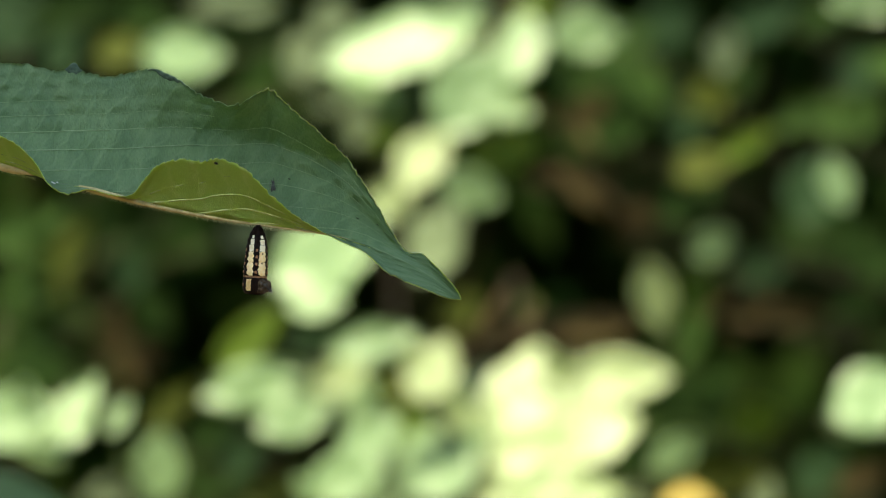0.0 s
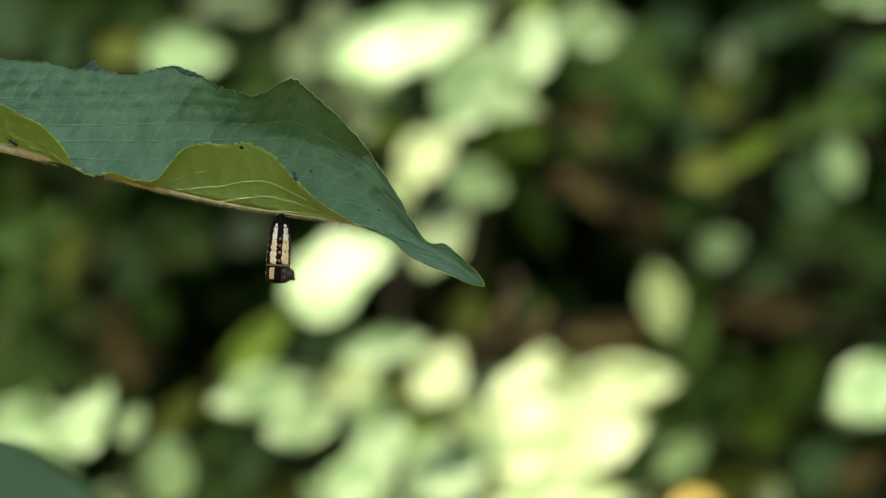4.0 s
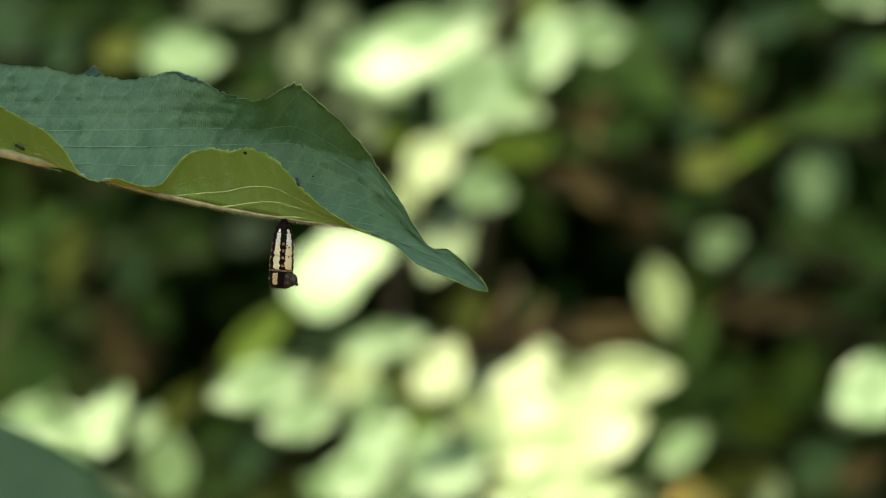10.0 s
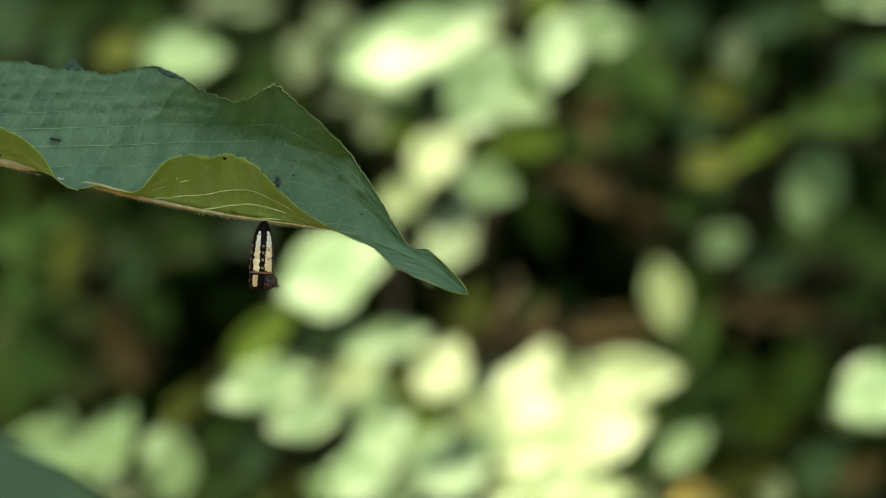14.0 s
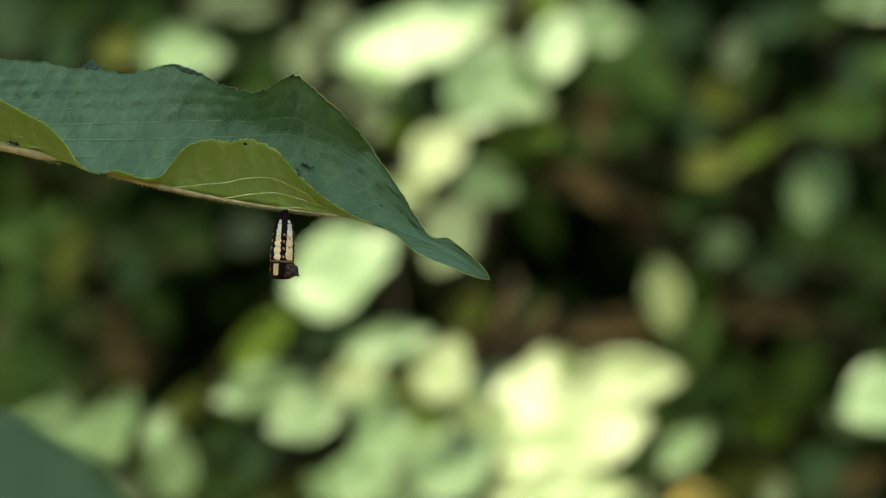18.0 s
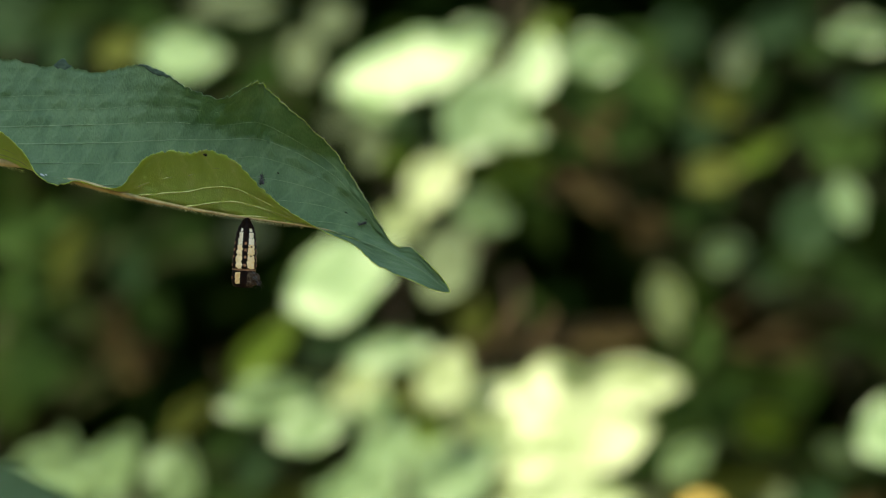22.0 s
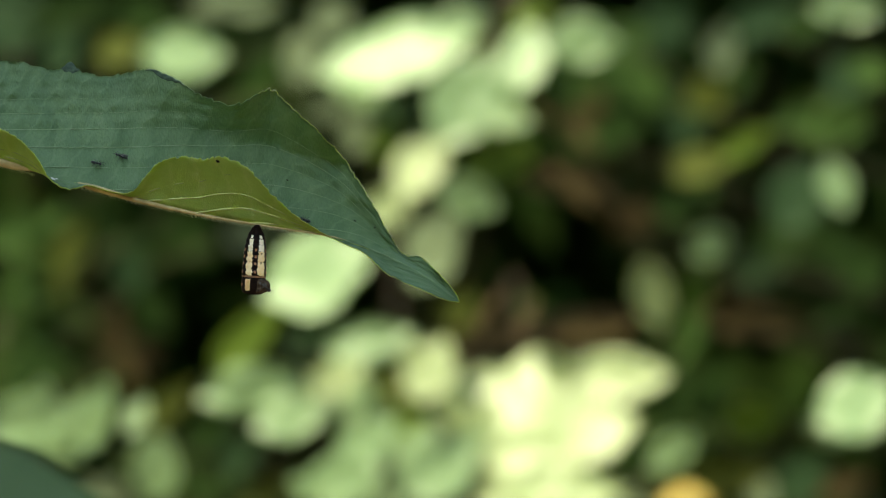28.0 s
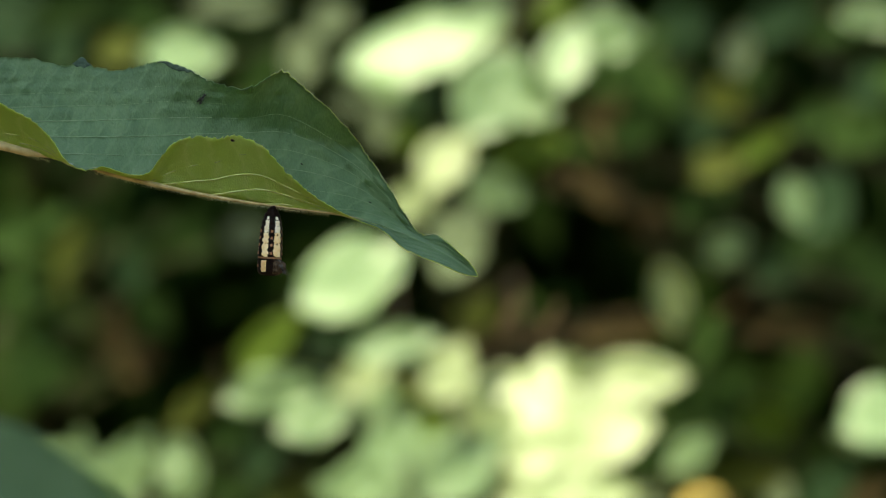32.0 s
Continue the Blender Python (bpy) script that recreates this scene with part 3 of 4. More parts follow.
wasp = insect("small_wasp", "tiny dark wasp clinging to the foot of the chrysalis", "wasp", 0.0042, True)
rib_ant = insect("ant", "tiny black ant resting on the leaf's pale midrib", "ant", 0.0034, False, "ants on the leaf")
fly = insect("small_fly", "tiny black fly walking on the leaf's folded edge", "fly", 0.0034, True)

roaming_ant = tagged(copy_thing(rib_ant, Matrix()), "tiny black ant that crosses the leaf's upper side")
under_ant = tagged(copy_thing(rib_ant, Matrix()), "tiny black ant that clings below the midrib")
late_ant = tagged(copy_thing(rib_ant, Matrix()), "tiny black ant on the leaf beside its curled edge")

# ---- shrubs behind ----
LEAF_SHAPES = [broad_leaf(1, 0.66, 0.05, 0.06, 10, 0.12, 1), broad_leaf(1, 0.58, 0.09, 0.10, 10, 0.16, 2), broad_leaf(1, 0.74, 0.03, 0.03, 10, 0.14, 3)]
LEAF_DATA = {}
for skin in (MID_LEAF, PALE_LEAF, YELLOW_LEAF, SHADED_LEAF, OLIVE_LEAF, DRY_LEAF, GREY_LEAF, GOLD_LEAF, COOL_LEAF, LIME_LEAF):
    for k, shape in enumerate(LEAF_SHAPES):
        copy = shape.copy()
        bmesh.ops.scale(copy, vec=(1, 1 / (0.66, 0.58, 0.74)[k], 1), verts=copy.verts)
        LEAF_DATA[skin.name, k] = mesh_of("broad_leaf", copy, skin)
for shape in LEAF_SHAPES:
    shape.free()


def deep(px, py, depth):
    """Place on the drawing grid carried back to that distance from the lens."""
    k = S * depth / DIST
    return Vector(((px - 784) * k, depth - DIST, LEVEL + (441 - py) * k))


def shrub(label, root_x, depth, rows, seed):
    """A shrub with one long leafy branch. rows: x, y, length, width (grid units), turn, lean to the sky (degrees), skin, distance behind the branch."""
    rnd = random.Random(seed)
    foot = Vector((root_x, 1.68 + 0.03 * seed % 0.2, 0))
    root = empty("shrub", label, "shrub", Matrix.Translation(foot), "leafy shrubs behind")
    crown = deep(784, 441, depth)
    crown.x = root_x
    top = max(deep(0, r[1], depth).z for r in rows) + 0.05
    bm = bmesh.new()
    line = [Vector((0.03 * math.sin(z * 5 + seed), 0.02 * math.cos(z * 4 + seed), z)) for z in [-0.03 + (top + 0.03) * i / 9 for i in range(10)]]
    tube(bm, line, [0.005 - 0.0035 * i / 9 for i in range(10)], 8)
    part("stem", bm, WOOD, root, "thin woody stem")
    twigs = bmesh.new()
    branch_rows, extra, side = [], [], random.Random(seed + 70)
    for x, y, length, width, turn, lean, skin, back in rows:
        d = depth + back
        r_length, r_width = length, width
        unit = S * d / DIST
        up = math.cos(radians(lean))
        c, s = abs(math.cos(radians(turn))), abs(math.sin(radians(turn)))
        grow = 1.14 if skin in (PALE_LEAF, YELLOW_LEAF) else 1.05
        length = length * unit / (c + s * up) * grow
        width = width * unit / (s + c * up) * grow
        m = pose(0, 0, 0, 90 - lean, 0, rnd.uniform(-20, 0)) @ pose(0, 0, 0, 0, 0, turn)
        middle = deep(x, y, d)
        base = middle - m.to_3x3() @ Vector((length / 2, 0, 0))
        start = base - m.to_3x3() @ Vector((0.16 * length, 0, 0))
        local = start - foot
        k = min(max(local.z - 0.10, 0.1), top)
        hold = Vector((0.03 * math.sin(k * 5 + seed), 0.02 * math.cos(k * 4 + seed), k))
        mid = hold.lerp(local, 0.55) + Vector((0, 0.02, 0.02))
        tube(twigs, [hold, mid, local], [0.0022, 0.0016, 0.0011], 5)
        branch_rows.append((base - foot, m, length, width, skin))
        if skin in (PALE_LEAF, YELLOW_LEAF) and r_width >= 100:
            for _ in range(1):
                a, share = side.uniform(0, 2 * math.pi), side.uniform(0.34, 0.5)
                lean2 = lean + side.choice((-34, -26, 6))
                m2 = pose(0, 0, 0, 90 - lean2, 0, side.uniform(-35, 15)) @ pose(0, 0, 0, 0, 0, turn + side.uniform(-70, 70))
                at = deep(x + r_length * 0.42 * math.cos(a), y + r_width * 0.42 * math.sin(a), d + side.uniform(-0.03, 0.05))
                grown = r_length * unit * share
                extra.append((at - m2.to_3x3() @ Vector((grown / 2, 0, 0)) - foot, m2, grown, grown * side.uniform(0.55, 0.75), skin))
    branch_rows += extra
    branch = part("branch", twigs, SHOOT, root, "spray of thin dark green twigs")
    for base, m, length, width, skin in branch_rows:
        k = rnd.randrange(3)
        ob = new("leaf", LEAF_DATA[skin.name, k])
        ob.parent = branch
        ob.matrix_basis = Matrix.Translation(base) @ m @ Matrix.Diagonal((length, width, length * 0.8, 1))
    return branch


def tilt_leaf(branch, number, rows):
    """Turns one leaf of a branch about its stalk. rows: seconds, degrees that it leans from its rest, shift (grid units)."""
    leaf = [ob for ob in branch.children if ob.name.startswith("leaf")][number]
    at, rest = leaf.matrix_basis.translation.copy(), leaf.matrix_basis.to_quaternion().to_matrix().to_4x4()
    walk(leaf, [(t, Matrix.Translation(at + Vector((dx * S * 2, 0, -dy * S * 2))) @ pose(0, 0, 0, lean) @ rest) for t, lean, dx, dy in rows])


# M, D and T are the greens with shade in their colour.
M, L, P, Y, D, O, B, G, A, T = MID_LEAF, LIME_LEAF, PALE_LEAF, YELLOW_LEAF, SHADED_LEAF, OLIVE_LEAF, DRY_LEAF, GREY_LEAF, GOLD_LEAF, COOL_LEAF
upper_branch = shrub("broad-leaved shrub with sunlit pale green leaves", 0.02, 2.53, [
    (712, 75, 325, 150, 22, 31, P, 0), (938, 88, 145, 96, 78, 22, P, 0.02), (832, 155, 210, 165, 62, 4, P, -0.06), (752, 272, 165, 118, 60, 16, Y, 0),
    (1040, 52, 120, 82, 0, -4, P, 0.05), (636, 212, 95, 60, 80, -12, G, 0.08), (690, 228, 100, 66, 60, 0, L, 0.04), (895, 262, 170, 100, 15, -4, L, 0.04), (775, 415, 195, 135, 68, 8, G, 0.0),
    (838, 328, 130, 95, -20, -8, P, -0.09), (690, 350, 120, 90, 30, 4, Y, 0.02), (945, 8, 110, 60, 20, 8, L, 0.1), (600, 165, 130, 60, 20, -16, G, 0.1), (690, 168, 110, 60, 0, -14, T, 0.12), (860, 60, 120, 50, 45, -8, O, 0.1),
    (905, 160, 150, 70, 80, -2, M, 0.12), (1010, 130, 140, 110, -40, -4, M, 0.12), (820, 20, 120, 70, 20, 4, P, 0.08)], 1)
left_branch = shrub("shrub with still, pale and olive leaves", -0.33, 2.7, [
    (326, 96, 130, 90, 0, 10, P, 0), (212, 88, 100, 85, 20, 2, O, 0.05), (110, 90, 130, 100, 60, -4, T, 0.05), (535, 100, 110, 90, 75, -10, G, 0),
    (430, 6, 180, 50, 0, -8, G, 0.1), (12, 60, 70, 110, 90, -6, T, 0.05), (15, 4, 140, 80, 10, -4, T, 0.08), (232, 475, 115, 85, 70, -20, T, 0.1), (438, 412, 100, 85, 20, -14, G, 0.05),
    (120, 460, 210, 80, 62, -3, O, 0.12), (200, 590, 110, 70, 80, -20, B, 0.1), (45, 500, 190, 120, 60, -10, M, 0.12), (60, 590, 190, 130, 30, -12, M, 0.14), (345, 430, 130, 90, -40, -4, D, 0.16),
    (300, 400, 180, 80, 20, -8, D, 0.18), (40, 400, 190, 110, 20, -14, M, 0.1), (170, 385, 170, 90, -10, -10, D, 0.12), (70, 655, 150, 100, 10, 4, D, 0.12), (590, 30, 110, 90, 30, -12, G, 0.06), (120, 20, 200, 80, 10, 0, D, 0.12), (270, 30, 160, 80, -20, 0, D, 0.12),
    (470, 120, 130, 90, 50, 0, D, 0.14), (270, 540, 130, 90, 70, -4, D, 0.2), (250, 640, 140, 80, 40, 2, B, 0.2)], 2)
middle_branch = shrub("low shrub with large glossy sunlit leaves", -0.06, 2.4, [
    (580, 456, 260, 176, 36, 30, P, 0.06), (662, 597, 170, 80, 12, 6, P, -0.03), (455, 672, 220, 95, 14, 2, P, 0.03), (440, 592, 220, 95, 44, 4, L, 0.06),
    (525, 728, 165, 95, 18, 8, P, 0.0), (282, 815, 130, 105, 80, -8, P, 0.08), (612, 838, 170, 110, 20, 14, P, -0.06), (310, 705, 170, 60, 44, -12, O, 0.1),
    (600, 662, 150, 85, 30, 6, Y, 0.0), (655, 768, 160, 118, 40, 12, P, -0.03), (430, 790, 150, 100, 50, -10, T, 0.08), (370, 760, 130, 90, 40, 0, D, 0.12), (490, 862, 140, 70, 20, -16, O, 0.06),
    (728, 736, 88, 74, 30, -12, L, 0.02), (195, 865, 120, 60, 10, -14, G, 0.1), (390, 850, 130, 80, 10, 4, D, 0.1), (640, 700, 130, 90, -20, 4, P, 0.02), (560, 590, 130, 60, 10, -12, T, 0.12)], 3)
corner_branch = shrub("shrub with a forked pale leaf", -0.30, 2.3, [(45, 755, 170, 120, 10, 6, P, 0), (148, 748, 200, 105, 62, 6, P, 0.01), (90, 800, 130, 90, -40, -8, P, 0.03)], 7)
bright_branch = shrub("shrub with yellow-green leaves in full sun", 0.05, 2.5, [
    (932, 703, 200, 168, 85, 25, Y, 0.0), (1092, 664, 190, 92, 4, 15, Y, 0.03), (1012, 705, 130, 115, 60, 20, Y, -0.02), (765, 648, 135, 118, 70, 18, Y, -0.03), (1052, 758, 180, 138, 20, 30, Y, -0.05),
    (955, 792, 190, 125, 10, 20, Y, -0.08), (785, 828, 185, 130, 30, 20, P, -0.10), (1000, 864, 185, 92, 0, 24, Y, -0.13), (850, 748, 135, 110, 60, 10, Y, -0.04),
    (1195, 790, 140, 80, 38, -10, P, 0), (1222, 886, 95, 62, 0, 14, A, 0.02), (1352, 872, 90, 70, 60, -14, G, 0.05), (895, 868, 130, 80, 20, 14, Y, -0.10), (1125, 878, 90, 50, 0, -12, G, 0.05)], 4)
filler_branch = shrub("shrub with half-shaded yellow-green leaves", 0.0, 2.62, [
    (700, 680, 130, 80, 30, -6, O, 0.0), (838, 700, 150, 120, 60, 8, Y, -0.05), (885, 815, 130, 90, -20, 2, O, 0), (1020, 705, 170, 120, 30, 24, Y, -0.06), (740, 790, 130, 100, 60, 10, P, -0.05),
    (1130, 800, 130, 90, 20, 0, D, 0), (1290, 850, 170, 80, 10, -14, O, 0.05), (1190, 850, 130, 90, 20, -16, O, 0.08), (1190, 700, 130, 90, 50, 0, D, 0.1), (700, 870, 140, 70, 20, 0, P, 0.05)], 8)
right_branch = shrub("shrub with scattered green leaves and bare twigs", 0.31, 2.6, [
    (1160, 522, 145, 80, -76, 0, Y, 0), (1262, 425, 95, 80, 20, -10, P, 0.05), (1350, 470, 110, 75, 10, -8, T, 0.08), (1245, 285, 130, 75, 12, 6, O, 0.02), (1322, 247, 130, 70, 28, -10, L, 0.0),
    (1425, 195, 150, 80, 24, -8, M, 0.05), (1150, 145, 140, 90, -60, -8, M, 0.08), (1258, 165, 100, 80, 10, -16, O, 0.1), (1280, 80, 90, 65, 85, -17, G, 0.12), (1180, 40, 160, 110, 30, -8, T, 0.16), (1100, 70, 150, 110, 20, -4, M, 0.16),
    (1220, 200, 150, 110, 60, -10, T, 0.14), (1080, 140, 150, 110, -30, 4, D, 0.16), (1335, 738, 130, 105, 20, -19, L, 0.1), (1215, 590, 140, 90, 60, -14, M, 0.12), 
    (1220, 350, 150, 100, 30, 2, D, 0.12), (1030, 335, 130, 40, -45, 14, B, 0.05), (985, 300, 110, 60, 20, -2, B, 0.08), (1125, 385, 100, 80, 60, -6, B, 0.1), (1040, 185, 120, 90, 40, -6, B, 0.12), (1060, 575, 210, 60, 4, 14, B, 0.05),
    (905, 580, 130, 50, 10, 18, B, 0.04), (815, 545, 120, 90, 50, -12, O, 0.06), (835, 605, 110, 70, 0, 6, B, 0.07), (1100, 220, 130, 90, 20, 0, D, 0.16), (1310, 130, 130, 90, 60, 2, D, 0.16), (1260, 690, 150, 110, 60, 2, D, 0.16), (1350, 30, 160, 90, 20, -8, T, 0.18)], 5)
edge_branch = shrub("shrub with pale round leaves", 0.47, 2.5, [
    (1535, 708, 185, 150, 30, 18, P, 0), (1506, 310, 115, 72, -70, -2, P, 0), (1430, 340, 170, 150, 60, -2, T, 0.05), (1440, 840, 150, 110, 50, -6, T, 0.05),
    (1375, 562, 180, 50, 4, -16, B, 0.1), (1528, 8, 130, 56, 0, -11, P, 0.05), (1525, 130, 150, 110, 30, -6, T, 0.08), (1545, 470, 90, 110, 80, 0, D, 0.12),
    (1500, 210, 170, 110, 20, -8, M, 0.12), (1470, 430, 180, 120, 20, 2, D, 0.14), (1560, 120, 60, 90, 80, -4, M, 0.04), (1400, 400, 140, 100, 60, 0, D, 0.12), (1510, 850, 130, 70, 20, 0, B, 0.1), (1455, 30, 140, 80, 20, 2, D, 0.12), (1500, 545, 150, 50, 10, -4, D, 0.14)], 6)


def bare_twigs(parent, skin, label, lines):
    """Leafless twigs across the gaps. lines: two places on the drawing grid, distance, thickness in millimetres."""
    foot = parent.parent.matrix_basis.translation
    for ax, ay, bx, by, depth, thick in lines:
        a, b = deep(ax, ay, depth) - foot, deep(bx, by, depth + 0.03) - foot
        bend = a.lerp(b, 0.5) + Vector((0.004, 0.0, 0.006))
        bm = bmesh.new()
        tube(bm, [a, a.lerp(bend, 0.5) + Vector((0.0, 0.0, 0.002)), bend, b], [thick * 0.0008, thick * 0.0007, thick * 0.0006, thick * 0.0004], 7)
        part("bare_twig", bm, skin, parent, label)


bare_twigs(right_branch, DRY_TWIG, "dry tan twig", [
    (980, 300, 1150, 425, 2.66, 4.2), (850, 575, 890, 505, 2.1, 1.6), (860, 600, 1165, 548, 2.6, 5.0), (1030, 230, 1090, 420, 2.7, 3.6), (1290, 590, 1480, 555, 2.75, 2.4), (920, 600, 955, 520, 2.1, 1.4),
    (820, 640, 1000, 590, 2.62, 6.0), (940, 180, 1060, 330, 2.72, 3.0), (1180, 610, 1330, 500, 2.72, 2.6)])
bare_twigs(upper_branch, SHOOT, "olive-brown stalk", [(930, -20, 835, 95, 2.47, 6.0)])


# ---- thicket, its added shade roof, and the unseen tree over the path ----
def leaf_cloud(bm, rnd, count, place, low, high):
    for _ in range(count):
        c = place(rnd)
        if c is None:
            continue
        L = rnd.uniform(low, high)
        m = Matrix.Translation(c) @ pose(0, 0, 0, rnd.uniform(20, 110), rnd.uniform(-40, 40), rnd.uniform(-60, 60)) @ pose(0, 0, 0, 0, 0, rnd.uniform(0, 360))
        w = L * rnd.uniform(0.45, 0.7) / 2
        q = [bm.verts.new(m @ Vector(v)) for v in ((0, 0, 0), (L * 0.35, w, L * 0.05), (L * 0.35, 0, -0.02 * L), (L * 0.35, -w, L * 0.05), (L * 0.72, w * 0.75, -L * 0.02), (L * 0.72, 0, -L * 0.08), (L * 0.72, -w * 0.75, -L * 0.02), (L, 0, -L * 0.16))]
        for f in ((0, 2, 1), (0, 3, 2), (1, 2, 5, 4), (2, 3, 6, 5), (4, 5, 7), (5, 6, 7)):
            bm.faces.new([q[i] for i in f])


def thicket():
    root = empty("thicket", "dense thicket behind the shrubs, dark green with shade in its colour", "thicket", pose(0, 1.9, 0), kind="stuff")
    rnd = random.Random(11)
    bm = bmesh.new()
    for k in range(26):
        x, y = rnd.uniform(-1.3, 1.3), rnd.uniform(-0.3, 0.9)
        y = 0.25 + 0.5 * (y + 0.3)
        z0 = ground_height(x, y + 1.9) - 0.03
        tube(bm, [(x, y, z0), (x + rnd.uniform(-0.1, 0.1), y, 0.7), (x + rnd.uniform(-0.25, 0.25), y + rnd.uniform(-0.1, 0.1), 1.4), (x + rnd.uniform(-0.4, 0.4), y, 2.2)], [0.011, 0.008, 0.006, 0.003], 6)
    part("stems", bm, WOOD, root, "crowded brown stems")
    bm = bmesh.new()
    def deep_place(r):
        return Vector((r.uniform(-1.5, 1.5), r.uniform(-0.2, 1.0), r.uniform(0.35, 2.4)))

    def near_place(r):
        return Vector((r.uniform(-0.6, 0.6), r.uniform(-0.1, 0.9), r.uniform(0.6, 1.7)))

    def back_place(r):
        return Vector((r.uniform(-0.9, 0.9), r.uniform(0.95, 1.5), r.uniform(0.3, 1.9)))

    # Unseen leaf roof, added overhead to keep sun off the thicket's depth.
    def shade_roof_place(r):
        x, y, z = r.uniform(-1.9, 1.7), r.uniform(-0.66, 1.1), r.uniform(1.85, 2.75)
        swell = noise.noise((x * 1.6, y * 1.6, 3.0))
        inside = abs(x + 0.1) < 1.65 + 0.3 * noise.noise((y * 2, z * 2, 1.0)) and y > -0.56 + 0.16 * noise.noise((x * 2.5, z * 2, 5.0))
        return Vector((x, y, z)) if inside and z < 2.38 + 0.45 * swell else None

    # All these leaves share the skin that is darkened to read as shade.
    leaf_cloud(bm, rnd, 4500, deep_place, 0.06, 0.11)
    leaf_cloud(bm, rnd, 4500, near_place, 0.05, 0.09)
    leaf_cloud(bm, rnd, 11500, shade_roof_place, 0.07, 0.12)
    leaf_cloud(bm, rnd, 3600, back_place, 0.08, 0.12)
    tagged(part("leaves", bm, SHADE_FOLIAGE, root, "mass of green leaves darkened for shade"), kind="stuff")


def shade_tree():
    # Unseen tree, set along the sun's line to put the twig in shade.
    root = empty("tree", "unseen small tree, added so that its crown shades the path and the twig", "tree", pose(-1.7, -1.3, 0))
    bm = bmesh.new()
    tube(bm, [(0, 0, -0.05), (0.03, 0.02, 0.8), (0.0, 0.05, 1.6), (0.08, 0.08, 2.3), (0.1, 0.1, 3.1)], [0.09, 0.075, 0.06, 0.045, 0.02], 12)
    part("trunk", bm, WOOD, root, "dark brown trunk")
    for end in ((1.15, 0.72, 2.55), (0.9, 0.2, 2.75), (0.4, -0.5, 2.8), (-0.6, 0.3, 2.9)):
        bm = bmesh.new()
        e = Vector(end)
        tube(bm, [(0.03, 0.06, 1.9), e * 0.5 + Vector((0, 0, 1.15)), e], [0.035, 0.022, 0.006], 8)
        part("limb", bm, WOOD, root)
    bm = bmesh.new()
    rnd = random.Random(5)
    clumps = [Vector((1.22, 0.78, 2.55)), Vector((1.0, 0.35, 2.7)), Vector((0.6, 0.1, 2.9)), Vector((0.2, -0.5, 2.9)), Vector((-0.5, 0.3, 3.0)), Vector((0.1, 0.1, 3.2))]

    def place(r):
        c = clumps[0] if r.random() < 0.55 else r.choice(clumps)
        p = Vector((r.gauss(0, 1), r.gauss(0, 1), r.gauss(0, 0.55))) * 0.22
        return c + p if p.length < 0.50 else None

    leaf_cloud(bm, rnd, 4200, place, 0.07, 0.11)
    tagged(part("crown", bm, SHADE_FOLIAGE, root, "crown of many green leaves"), kind="stuff")


def woods():
    """Trees that stand round the clearing, behind the camera and on both sides."""
    root = empty("woods", "shaded green woods that close the clearing round the path", "woods", pose(0, 0, 0), kind="stuff")
    rnd = random.Random(21)
    bm = bmesh.new()
    for k in range(30):
        tall = 0.38 if math.sin(math.pi * 2 * k / 30) < -0.3 else 1.0
        a, r = math.pi * 2 * k / 30 + rnd.uniform(-0.08, 0.08), rnd.uniform(5.2, 6.2)
        x, y = r * math.cos(a), 0.5 + r * math.sin(a)
        z = ground_height(x, y)
        tube(bm, [(x, y, z - 0.05), (x + rnd.uniform(-0.2, 0.2), y, z + 2.5 * tall), (x + rnd.uniform(-0.4, 0.4), y, z + 5.5 * tall)], [0.12, 0.09, 0.04], 8)
    part("trunks", bm, WOOD, root, "dark brown trunks")
    bm = bmesh.new()

    def place(r):
        a, d = r.uniform(0, 2 * math.pi), r.uniform(4.4, 6.4)
        z = r.uniform(0, 2.2 if math.sin(a) < -0.3 else 6.0)
        return Vector((d * math.cos(a), 0.5 + d * math.sin(a), z))

    leaf_cloud(bm, rnd, 9000, place, 0.25, 0.5)
    tagged(part("foliage", bm, SHADE_FOLIAGE, root, "dense green foliage"), kind="stuff")


thicket()
shade_tree()
woods()


